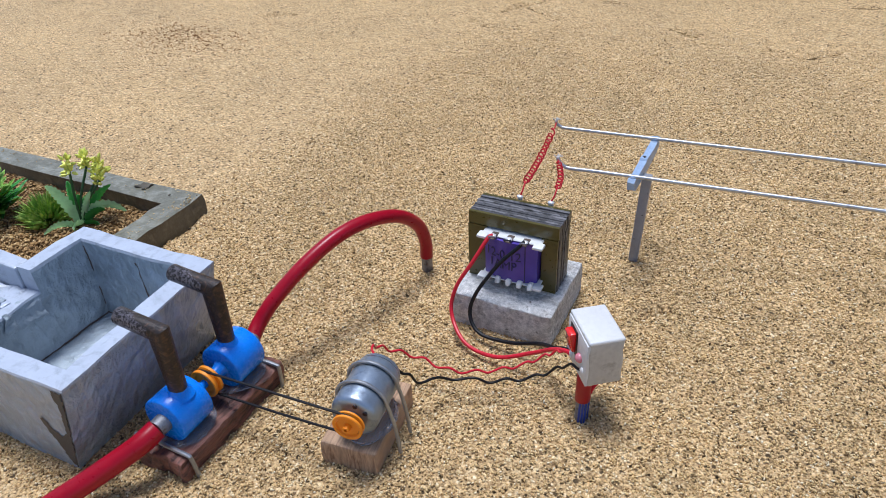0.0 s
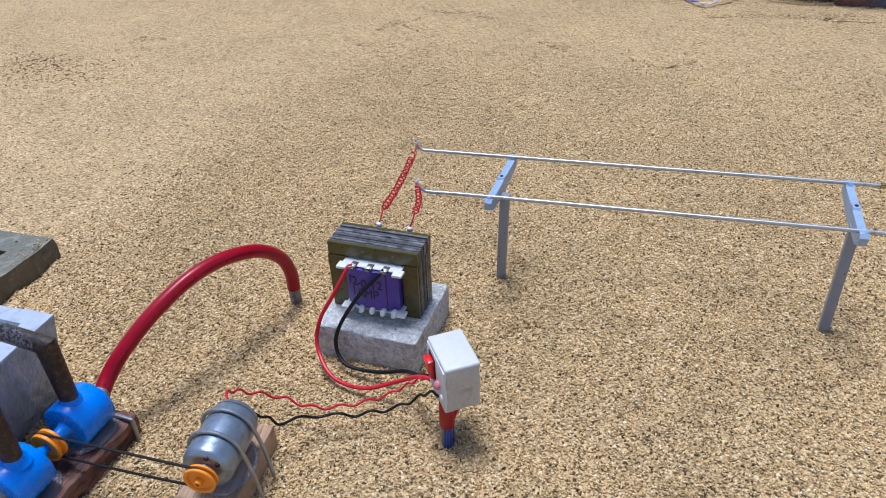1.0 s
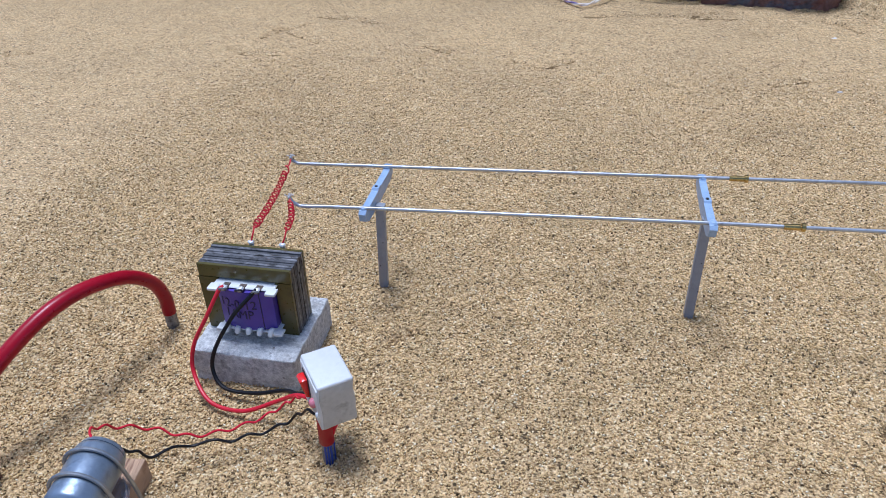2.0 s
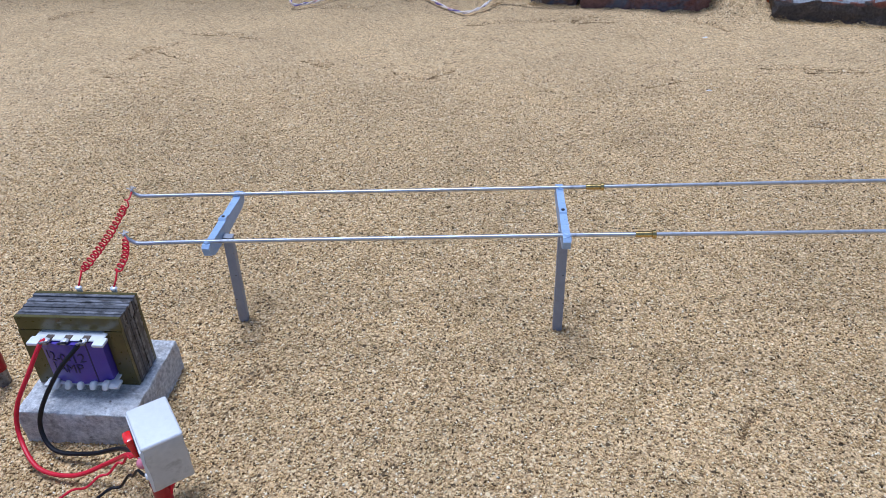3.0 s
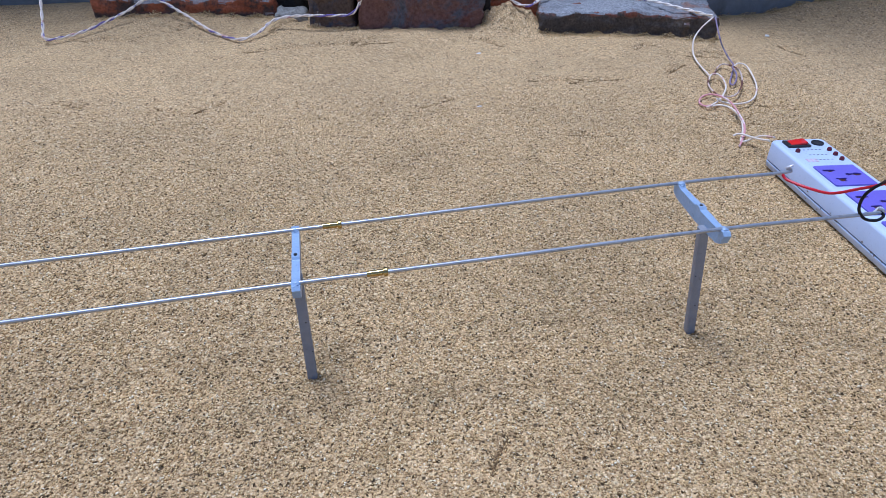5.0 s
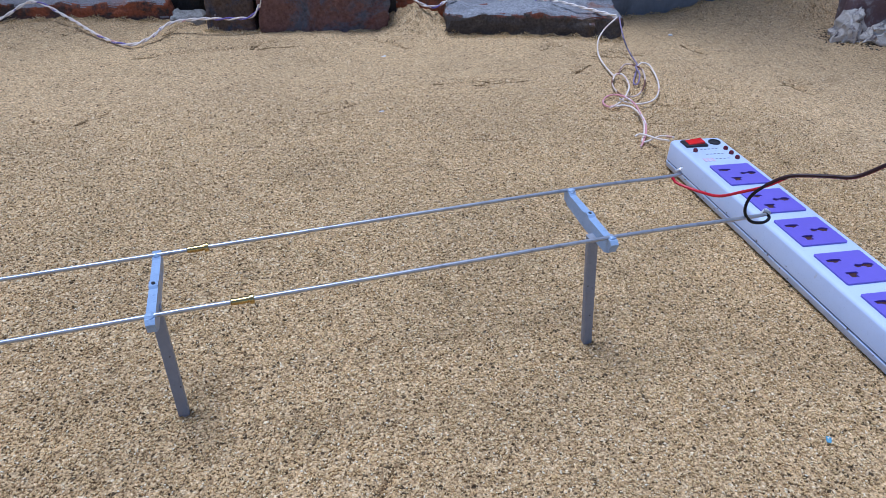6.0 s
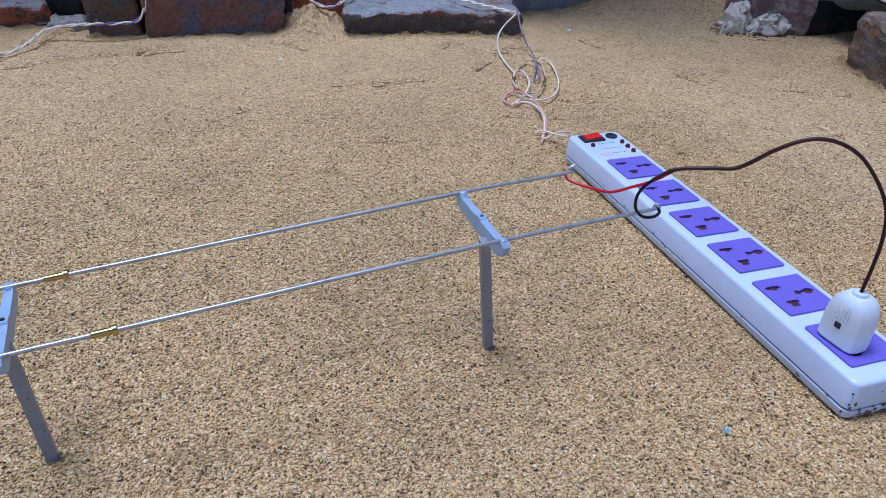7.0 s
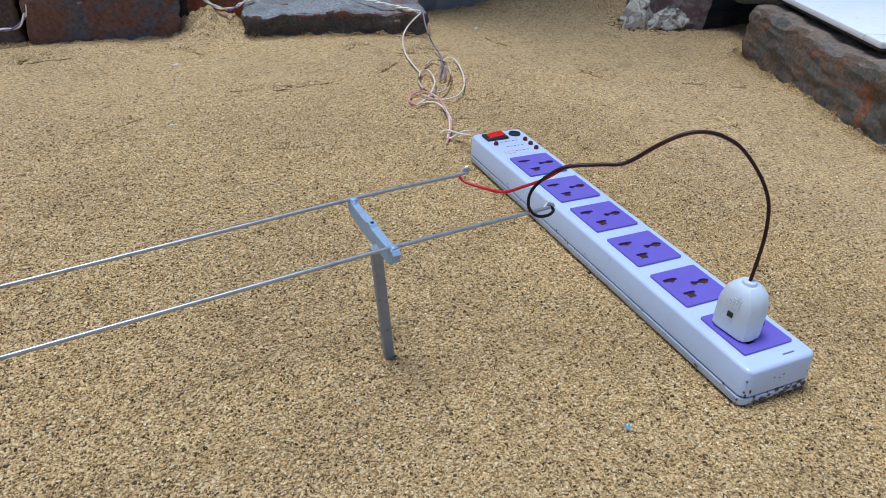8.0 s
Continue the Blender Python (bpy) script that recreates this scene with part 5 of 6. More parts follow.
def on_line(rod, x):
    for p, q in zip(rod, rod[1:]):
        if p[0] <= x <= q[0]:
            return Vector(p).lerp(Vector(q), (x - p[0]) / (q[0] - p[0]))


def line_rod(rod, nut, tip, label, ring):
    ob = thing("line_rod", rod[2][0], rod[2][1], rod[2][2], 0, label, "rod", "rods of the model power line")
    r0 = Vector(rod[0])
    bm = tube([tip, tip.lerp(r0, 0.45) + Vector((-0.0006, 0, -0.0004)), r0 + Vector((0.0002, 0, 0.0006)), r0 + Vector((0.0022, 0, 0.0)), r0 + Vector((0.008, 0, 0.0001)), rod[1], rod[2], on_line(rod, nut - 0.004)], 0.00115, 12, 6)
    part("rod", bm, M_STEEL, ob)
    bm = tube([on_line(rod, nut + 0.004), on_line(rod, nut + 0.05), rod[3], Vector(rod[4]), Vector(rod[4]) + Vector((0.0035, 0.0012, 0.0022))], 0.0011, 12, 6)
    part("rod", bm, M_STEEL, ob)
    p, q = on_line(rod, nut - 0.006), on_line(rod, nut + 0.006)
    bm = lathe(p, q - p, [(0, 0.0012), (0, 0.0014), (0.0004, 0.0017), (0.0080, 0.0018), (0.0082, 0.0015), (0.0087, 0.0015), (0.0089, 0.0025), (0.0107, 0.0025), (0.0110, 0.0021), (0.0110, 0.0012)], 16)
    part("coupling", bm, M_BRASS, ob, "brass screw coupling", sharp=25)
    c = Vector(rod[4]) + Vector((0.0050, 0.0016, 0.0030))
    if ring:
        loop = [c + Vector((0.9 * math.cos(k * 0.6283), -0.75 * math.sin(k * 0.6283), 0.35 * math.cos(k * 0.6283) + 0.55 * math.sin(k * 0.6283))) * 0.0018 for k in range(10)]
        part("eyelet", tube(loop, 0.0008, 8, closed=True, smooth=False), M_SOLDER, ob, "small bright eyelet")
    else:
        part("hook", tube([rod[4], c + Vector((0, 0, -0.0006)), c + Vector((0.0016, -0.0012, -0.0016)), c + Vector((0.0006, -0.0022, -0.0034))], 0.0007, 8, 5), M_SOLDER, ob, "bent wire hook")
    for c, r in ((tip, 0.0021), (Vector(rod[4]) + Vector((0.0034, 0.0011, 0.0018)), 0.0012)):
        bm = bmesh.new()
        bmesh.ops.create_icosphere(bm, subdivisions=3, radius=r)
        roughen(bm, r * 0.7, 0.9 / r, 0, r * 900)
        part("solder", bm, M_SOLDER, ob, "blob of bright solder")
    for k in range(4):
        d = Vector((math.cos(k * 1.7), 0.6 * math.sin(k * 2.3), 0.75 + 0.2 * math.sin(k)))
        part("wire_end", tube([tip, tip + d * 0.0016, tip + d * 0.0026 + Vector((0.0006, 0, -0.0003))], 0.0003, 6, 4), M_SOLDER, ob, "bare bright wire end")


line_rod(RA, 0.1560, Vector((-0.1312, 0.4420, 0.0765)), "long thin steel rod with an eyelet and brass coupling", True)
line_rod(RB, 0.1770, Vector((-0.1128, 0.3908, 0.0760)), "long thin steel rod with hooked end and brass coupling", False)


def coil_wire(p0, start, p1, turns, radius, bow, label):
    """A wire from p0 to start, then wound round a slightly bowed line up to p1, in loose and tight stretches."""
    p0, start, p1 = Vector(p0), Vector(start), Vector(p1)
    d = p1 - start
    a, b = frame_of(d)
    rng = random.Random(turns)
    gaps = [rng.choice((0.6, 0.8, 1.0, 1.0, 2.0)) for _ in range(turns)]
    ends = [sum(gaps[:k]) / sum(gaps) for k in range(turns + 1)]
    wide = [rng.uniform(0.85, 1.12) for _ in range(turns + 1)]
    pts = []
    for k in range(turns):
        for i in range(12):
            f = i / 12
            t = ends[k] + (ends[k + 1] - ends[k]) * f
            u = 2 * math.pi * (k + f)
            r = radius * (wide[k] * (1 - f) + wide[k + 1] * f) * min(1, 10 * t + 0.15, 10 * (1 - t) + 0.15)
            s = 0.03 + 0.92 * t
            pts.append(start + d * s + Vector(bow) * math.sin(math.pi * s) + (a * math.cos(u) + b * math.sin(u)) * r)
    return solo("coiled_wire", tube([p0, p0.lerp(start, 0.5) + Vector((0.0006, 0, 0)), *pts, p1.lerp(pts[-1], 0.4), p1], 0.00047, 7, smooth=False), M_RED, label, "wire", "coiled wires to the power line")


coil_wire((-0.1225, 0.3525, 0.0670), (-0.1215, 0.3545, 0.0735), (-0.1312, 0.4420, 0.0755), 18, 0.0018, (0.0, 0.0, -0.0035), "red wire wound in a long coil up to the rod")
coil_wire((-0.1035, 0.3525, 0.0670), (-0.1018, 0.3560, 0.0745), (-0.1128, 0.3908, 0.0750), 8, 0.0016, (0.0022, 0.0, -0.0015), "red wire wound in a short coil up to the rod")

# ---- power strip ----
strip = thing("power_strip", 0.5667, 0.4555, 0, -5.2, "white six-socket power strip with violet socket plates, switched on", "power strip")
U, V, ZT = 0.0253, 0.1727, 0.0262


def shell(levels, r):
    """A long body with rounded corners: rows of (height, inset)."""
    return rings(bmesh.new(), [[Vector((x, y, z)) for x, y in rounded(-U + i, U - i, -V + i, V - i, max(0.0008, r - i * 0.6), 6)] for z, i in levels])


# added black block: the shadow gap below the tray put into colour
part("foot", box(-U + 0.0045, U - 0.0045, -V + 0.006, V - 0.006, -0.003, 0.0023), M_DARK, strip, "inset block, black for the shadow under the strip", local=True)
part("base_tray", roughen(shell([(0.0012, 0.0022), (0.0016, 0.0010), (0.0026, 0.0003), (0.0068, 0.0), (0.0073, 0.0003)], 0.0052), 0.00022, 70), M_STRIP, strip, local=True)
part("seam", shell([(0.0070, 0.0013), (0.0088, 0.0013)], 0.0044), M_DARK, strip, "dark seam between tray and cover", local=True)
part("cover", shell([(0.0083, 0.0005), (0.0087, 0.0001), (ZT - 0.0022, 0.0006), (ZT - 0.0012, 0.0010), (ZT - 0.0004, 0.0018), (ZT, 0.0030)], 0.0052), M_STRIP, strip, local=True)


def slot(cx, cy, kind, s=0.001):
    shapes = {
        "bar": [(-3.8, -0.9), (-1.6, -1.2), (-0.4, -2.1), (1.4, -1.5), (2.0, -0.7), (3.6, -0.8), (3.6, 0.8), (1.6, 1.1), (-1.2, 1.3), (-3.8, 0.9)],
        "tee": [(-1.9, -2.3), (1.9, -2.3), (2.0, 0.0), (3.4, 0.4), (3.4, 1.9), (0.8, 2.1), (-2.8, 1.9), (-2.8, 0.7), (-1.9, 0.2)],
        "earth": [(-5.4, -0.6), (-4.4, -1.6), (-2.8, -1.4), (-2.0, -0.7), (-0.6, -0.8), (0.6, -2.2), (3.0, -2.2), (4.2, -1.0), (5.2, -0.6), (5.2, 0.5), (3.6, 1.6), (1.0, 1.9), (-0.4, 0.8), (-2.2, 0.8), (-3.6, 1.6), (-5.0, 0.8)],
    }
    return [(cx + x * s, cy + y * s) for x, y in shapes[kind]]


PU, PW, PL = 0.0002, 0.0176, 0.0180
for k in range(6):
    v0 = 0.0942 - 0.0472 * k
    outer = rounded(PU - PW, PU + PW, v0 - PL, v0 + PL, 0.0012, 3)
    holes = [slot(PU - 0.0088, v0 + 0.0085, "bar", 0.00140), slot(PU - 0.0072, v0 - 0.0085, "tee", 0.0014), slot(PU + 0.0078, v0 + 0.0005, "earth", 0.00132)]
    plate = part("socket_plate", plate_with_holes(outer, holes, ZT + 0.0002, ZT + 0.0014), M_PLATE, strip, "violet socket plate", local=True, sharp=20)
    part("shutter", box(PU - PW + 0.0014, PU + PW - 0.0014, v0 - PL + 0.0014, v0 + PL - 0.0014, ZT - 0.0008, ZT + 0.0001), M_SLOT, plate, "dark red socket shutters", local=True)
bez = part("switch_bezel", box(-0.0175, 0.0036, 0.1520, 0.1655, ZT - 0.0005, ZT + 0.0020, 0.0008), M_DARK, strip, "black switch surround", local=True)
bm = box(-0.0140, 0.0008, 0.1540, 0.1636, ZT + 0.0010, ZT + 0.0050, 0.0008)
for v in bm.verts:
    if v.co.z > ZT + 0.003:
        v.co.z += 0.0009 * (v.co.x + 0.006) / 0.007 - 0.0014
part("rocker", bm, M_ROCKER, bez, "glossy red rocker", local=True)
part("fuse_cap", lathe((0.0135, 0.1600, ZT), (0, 0, 1), [(0, 0.0054), (0.0012, 0.0054), (0.0014, 0.0046), (0.0006, 0.0042), (0.0006, 0.0010)], 26), M_DARK, strip, "round black fuse cap", local=True)
for u, v in ((-0.0135, 0.1440), (0.0160, 0.1448), (0.0160, 0.1350), (0.0160, 0.1250)):
    part("indicator", lathe((u, v, ZT), (0, 0, 1), [(0, 0.0021), (0.0014, 0.0021), (0.0026, 0.0016), (0.0031, 0.0006)], 16), M_LED, strip, "small red indicator light", local=True)
for k, v in enumerate((0.1470, 0.1365, 0.1265)):
    for j in range(5):
        u = -0.0060 + 0.0036 * j
        part("print_bar", box(u - 0.0009, u + 0.0009, v - 0.0003, v + 0.0003, ZT, ZT + 0.0003), M_GREYPRINT, strip, local=True)
for j in range(3):
    part("print_bar", box(-0.0150 + 0.0036 * j, -0.0126 + 0.0036 * j, 0.1225, 0.1285, ZT, ZT + 0.0003), M_PRINT, strip, local=True)
part("print_bar", box(0.004, 0.012, -0.1668, -0.1660, ZT, ZT + 0.0003), M_GREYPRINT, strip, local=True)
# grime: chipped flecks round the near end, and specks along the sides
rng_dirt = random.Random(77)
for k in range(74):
    u = rng_dirt.uniform(-U + 0.004, U - 0.004)
    if k < 40:
        g = rng_dirt.random() ** 0.6
        p, s = (-U + 0.004 + 2 * (U - 0.004) * g, -V - 0.0001, rng_dirt.uniform(0.0018, 0.0080)), (rng_dirt.uniform(0.0005, 0.0019), 0.00022, rng_dirt.uniform(0.0004, 0.0014))
    elif k < 46:
        p, s = (u, -V + 0.0004, rng_dirt.uniform(0.009, 0.022)), (rng_dirt.uniform(0.0004, 0.0010), 0.0002, rng_dirt.uniform(0.0004, 0.0010))
    elif k < 52:
        a = rng_dirt.uniform(0, 1.5)
        p, s = (-U + 0.0052 - 0.0050 * math.cos(a), -V + 0.0052 - 0.0050 * math.sin(a), rng_dirt.uniform(0.002, 0.024)), (0.0006, 0.0006, rng_dirt.uniform(0.0004, 0.0016))
    else:
        p, s = (-U - 0.00005, rng_dirt.uniform(-V + 0.006, V - 0.006), rng_dirt.uniform(0.002, 0.012)), (0.00022, rng_dirt.uniform(0.0003, 0.0012), rng_dirt.uniform(0.0003, 0.0008))
    bm = bmesh.new()
    bmesh.ops.create_icosphere(bm, subdivisions=2, radius=1)
    roughen(bm, 0.5, 1.7, 0, k)
    bm.transform(Matrix.Translation(p) @ Matrix.Diagonal((*s, 1)))
    part("dirt_fleck", bm, M_DIRT, strip, local=True)

# plug and its cable
plug = thing("mains_plug", 0.5474, 0.3162, 0.0282, 1.0, "white moulded mains plug in the last socket", "plug")
bm = bmesh.new()
loops = []
for z, hu, hv, r in ((0.0, 0.0074, 0.0118, 0.0042), (0.0010, 0.0082, 0.0126, 0.0048), (0.0150, 0.0088, 0.0122, 0.0046), (0.0215, 0.0088, 0.0116, 0.0046), (0.0270, 0.0082, 0.0098, 0.0044), (0.0300, 0.0070, 0.0074, 0.0038), (0.0312, 0.0056, 0.0056, 0.0030)):
    loops.append([Vector((x, y, z)) for x, y in rounded(-hu, hu, -hv, hv, r, 2)])
rings(bm, loops)
part("body", bm, M_PLUG, plug, local=True, sharp=24)
part("boot", lathe((0, 0, 0.0308), (0, 0, 1), [(0, 0.0042), (0.0022, 0.0038), (0.0026, 0.0030)], 20), M_PLUG, plug, local=True)
part("window", box(-0.0095, -0.0080, -0.0018, 0.0018, 0.0115, 0.0150, 0.0003, 1), M_DARK, plug, "small square recess", local=True)
for j in range(5):
    for i in range(5 - abs(j - 1)):
        part("stud", lathe((-0.0089, -0.0040 + 0.0020 * i, 0.0185 + 0.0019 * j), (-1, 0, 0), [(0, 0.0005), (0.0004, 0.0004)], 8), M_BOBBIN, plug, local=True)

cable = thing("plug_cable", 0.50, 0.35, 0.0, 0, "dark twin cable arching from the rods to the plug", "cable")
trunk = [(0.4560, 0.3900, 0.1090), (0.4645, 0.3840, 0.1165), (0.4770, 0.3735, 0.1200), (0.4880, 0.3650, 0.1225), (0.4990, 0.3560, 0.1340), (0.5080, 0.3490, 0.1410), (0.5160, 0.3430, 0.1430), (0.5240, 0.3370, 0.1410), (0.5320, 0.3310, 0.1350), (0.5410, 0.3240, 0.1220), (0.5475, 0.3198, 0.1080), (0.5494, 0.3175, 0.0925), (0.5486, 0.3164, 0.0770), (0.5474, 0.3162, 0.0595)]
part("sheath", tube([Vector(p) + Vector((-0.0006, -0.0003, 0.0004)) for p in trunk], 0.00095, 10, 6), M_CABLE, cable)
part("sheath", tube([Vector(p) + Vector((0.0006, 0.0003, -0.0004)) for p in trunk], 0.00092, 10, 6), M_REDDARK, cable)
part("red_core", tube([(0.4395, 0.4498, 0.0872), (0.4415, 0.4460, 0.0848), (0.4490, 0.4330, 0.0845), (0.4510, 0.4180, 0.0890), (0.4530, 0.4030, 0.0990), (0.4560, 0.3900, 0.1085), (0.4645, 0.3845, 0.1160)], 0.00088, 10, 8), M_RED, cable, "bared red core")
part("black_core", tube([(0.4655, 0.3962, 0.0886), (0.4680, 0.3935, 0.0855), (0.4635, 0.3925, 0.0835), (0.4560, 0.3935, 0.0848), (0.4515, 0.3950, 0.0910), (0.4515, 0.3940, 0.1005), (0.4560, 0.3900, 0.1090), (0.4645, 0.3840, 0.1165)], 0.0009, 10, 8), M_BLACK, cable, "bared black core")

# ---- loose wires from the strip to the bricks ----
solo("loose_wire", tube([(0.704, 1.013, 0.0360), (0.669, 0.978, 0.0320), (0.652, 0.961, 0.0240), (0.647, 0.952, 0.0140), (0.645, 0.941, 0.0060), (0.638, 0.912, 0.0040), (0.629, 0.868, 0.0040)], 0.0010, 8, 8), M_WHITEWIRE, "thin white wire falling from the low brick", "wire", "loose wires beside the power strip")
solo("loose_wire", tube([(0.629, 0.868, 0.0040), (0.618, 0.851, 0.0030), (0.609, 0.827, 0.0030), (0.607, 0.809, 0.0030), (0.610, 0.798, 0.0040), (0.619, 0.795, 0.0050), (0.634, 0.808, 0.0060), (0.651, 0.832, 0.0070), (0.664, 0.858, 0.0080), (0.670, 0.877, 0.0080), (0.669, 0.895, 0.0070), (0.665, 0.905, 0.0050), (0.654, 0.896, 0.0040), (0.643, 0.881, 0.0030)], 0.0010, 8, 8), M_BROWNWIRE, "brown wire bent into a wide ring on the sand", "wire", "loose wires beside the power strip")
solo("loose_wire", tube([(0.618, 0.849, 0.0060), (0.626, 0.862, 0.0060), (0.634, 0.869, 0.0060), (0.639, 0.866, 0.0060), (0.634, 0.846, 0.0070), (0.624, 0.821, 0.0070), (0.607, 0.796, 0.0070), (0.593, 0.782, 0.0050), (0.580, 0.773, 0.0040), (0.575, 0.772, 0.0030), (0.583, 0.774, 0.0030), (0.591, 0.773, 0.0040), (0.596, 0.763, 0.0050), (0.594, 0.744, 0.0060), (0.586, 0.719, 0.0060), (0.574, 0.696, 0.0040), (0.563, 0.680, 0.0030), (0.566, 0.676, 0.0040), (0.571, 0.673, 0.0080), (0.574, 0.664, 0.0140), (0.574, 0.646, 0.0200)], 0.0010, 8, 8), M_WHITEWIRE, "white wire looped twice, running to the strip", "wire", "loose wires beside the power strip")
solo("loose_wire", tube([(0.594, 0.784, 0.0030), (0.581, 0.778, 0.0020), (0.575, 0.780, 0.0020), (0.576, 0.791, 0.0020), (0.585, 0.803, 0.0030), (0.596, 0.807, 0.0040), (0.599, 0.795, 0.0070), (0.600, 0.778, 0.0090), (0.599, 0.760, 0.0080), (0.591, 0.734, 0.0080), (0.584, 0.712, 0.0070), (0.574, 0.693, 0.0050), (0.562, 0.677, 0.0030), (0.556, 0.670, 0.0020)], 0.0010, 8, 8), M_PINKWIRE, "pink wire twisted with a white one", "wire", "loose wires beside the power strip")
solo("loose_wire", tube([(0.707, 1.012, 0.0360), (0.688, 0.967, 0.0300), (0.687, 0.949, 0.0160), (0.687, 0.929, 0.0060), (0.678, 0.899, 0.0050), (0.661, 0.872, 0.0040), (0.643, 0.844, 0.0030), (0.642, 0.835, 0.0030), (0.649, 0.842, 0.0060), (0.657, 0.857, 0.0090), (0.662, 0.875, 0.0100), (0.669, 0.886, 0.0090)], 0.0010, 8, 8), M_PURPLEWIRE, "purple and dark wire dropping to the sand", "wire", "loose wires beside the power strip")
solo("loose_wire", tube([(0.674, 0.892, 0.0060), (0.686, 0.902, 0.0060), (0.693, 0.896, 0.0050), (0.684, 0.866, 0.0040), (0.667, 0.827, 0.0040), (0.647, 0.795, 0.0040), (0.628, 0.777, 0.0040), (0.610, 0.773, 0.0040), (0.599, 0.781, 0.0040), (0.590, 0.781, 0.0090)], 0.0010, 8, 8), M_WHITEWIRE, "white wire in one large loose loop", "wire", "loose wires beside the power strip")
solo("loose_wire", tube([(0.562, 0.693, 0.0030), (0.566, 0.692, 0.0050), (0.567, 0.683, 0.0080), (0.570, 0.673, 0.0090), (0.567, 0.657, 0.0140), (0.565, 0.640, 0.0200)], 0.0010, 8, 8), M_WHITEWIRE, "short white wire lying across another", "wire", "loose wires beside the power strip")


def twisted(points, label, r=0.00115, pitch=0.034):
    ob = thing("twisted_wire", points[0][0], points[0][1], 0, 0, label, "wire", "twisted wires along the bricks")
    pts = spline(points, 14)
    for k, (m, w) in enumerate(((M_WHITEWIRE, 0), (M_TWISTWIRE, math.pi))):
        out, s = [], 0.0
        for i, p in enumerate(pts):
            d = pts[min(i + 1, len(pts) - 1)] - pts[max(i - 1, 0)]
            s += (p - pts[max(i - 1, 0)]).length
            a, b = frame_of(d)
            u = 2 * math.pi * s / pitch + w
            out.append(p + (a * math.cos(u) + b * math.sin(u)) * r * 1.05)
        part("strand", tube(out, r, 7, smooth=False), m, ob)
    return ob


twisted([(-0.225, 1.225, 0.060), (-0.222, 1.190, 0.022), (-0.219, 1.173, 0.008), (-0.200, 1.180, 0.006), (-0.170, 1.210, 0.008), (-0.125, 1.255, 0.020), (-0.085, 1.270, 0.036), (-0.040, 1.240, 0.020), (0.010, 1.175, 0.006), (0.048, 1.135, 0.004), (0.075, 1.150, 0.008), (0.100, 1.180, 0.018), (0.140, 1.172, 0.024), (0.185, 1.165, 0.024), (0.215, 1.162, 0.028), (0.232, 1.160, 0.060), (0.240, 1.165, 0.104), (0.300, 1.180, 0.108)], "white and purple twisted wire draped along the bricks")
twisted([(0.300, 1.185, 0.108), (0.400, 1.150, 0.104), (0.440, 1.140, 0.048), (0.470, 1.132, 0.034), (0.505, 1.155, 0.038), (0.560, 1.185, 0.020), (0.600, 1.172, 0.026), (0.640, 1.110, 0.041), (0.677, 1.050, 0.040), (0.706, 1.018, 0.036)], "twisted wire lying over the low brick")

# ---- plants in the bed ----
def leaf(bm, base, yaw, length, width, rise, droop, teeth=7, fold=0.25):
    n = teeth * 2
    out = Vector((math.cos(yaw), math.sin(yaw), 0))
    s = Vector((-math.sin(yaw), math.cos(yaw), 0))
    rows = []
    for i in range(n + 1):
        t = i / n
        c = Vector(base) + out * length * t * math.cos(rise * (1 - t)) + Vector((0, 0, length * (math.sin(rise) * t - droop * t * t)))
        hw = width * math.sin(math.pi * min(1, 0.12 + 0.88 * t)) ** 0.8 * (1.0 if i % 2 else 0.60) + 0.0003
        if i == n:
            hw = 0.0002
        rows.append([bm.verts.new(c + s * hw * k + Vector((0, 0, abs(k) * hw * fold))) for k in (-1, -0.5, 0, 0.5, 1)])
    for a, b in zip(rows, rows[1:]):
        for i in range(4):
            bm.faces.new((a[i], a[i + 1], b[i + 1], b[i]))


def thicken(bm, t):
    bmesh.ops.solidify(bm, geom=list(bm.faces), thickness=t)
    return bm


ACROSS, AHEAD = Vector((0.524, 0.852, 0)), Vector((-0.852, 0.524, 0))


def spread_leaf(bm, base, tip, width, lift, teeth=11):
    """A toothed leaf that rises from its base and bends over to its tip."""
    knee = base.lerp(tip, 0.45) + Vector((0, 0, (tip - base).length * 0.32 * lift))
    n = teeth * 2
    rows = []
    for i in range(n + 1):
        t = i / n
        c = base * (1 - t) ** 2 + knee * 2 * t * (1 - t) + tip * t * t
        d = ((knee - base) * (1 - t) + (tip - knee) * t).normalized()
        s = d.cross(Vector((-0.85, 0.52, 0.25))).normalized()
        hw = width * (math.sin(math.pi * min(1, 0.10 + 0.90 * t)) ** 0.7 * (1.0 if i % 2 else 0.66)) * 0.62 + 0.0004
        if i == n:
            hw = 0.0002
        up = s.cross(d)
        rows.append([bm.verts.new(c + s * hw * k + up * abs(k) * hw * 0.3) for k in (-1, -0.5, 0, 0.5, 1)])
    for a, b in zip(rows, rows[1:]):
        for i in range(4):
            bm.faces.new((a[i], a[i + 1], b[i + 1], b[i]))


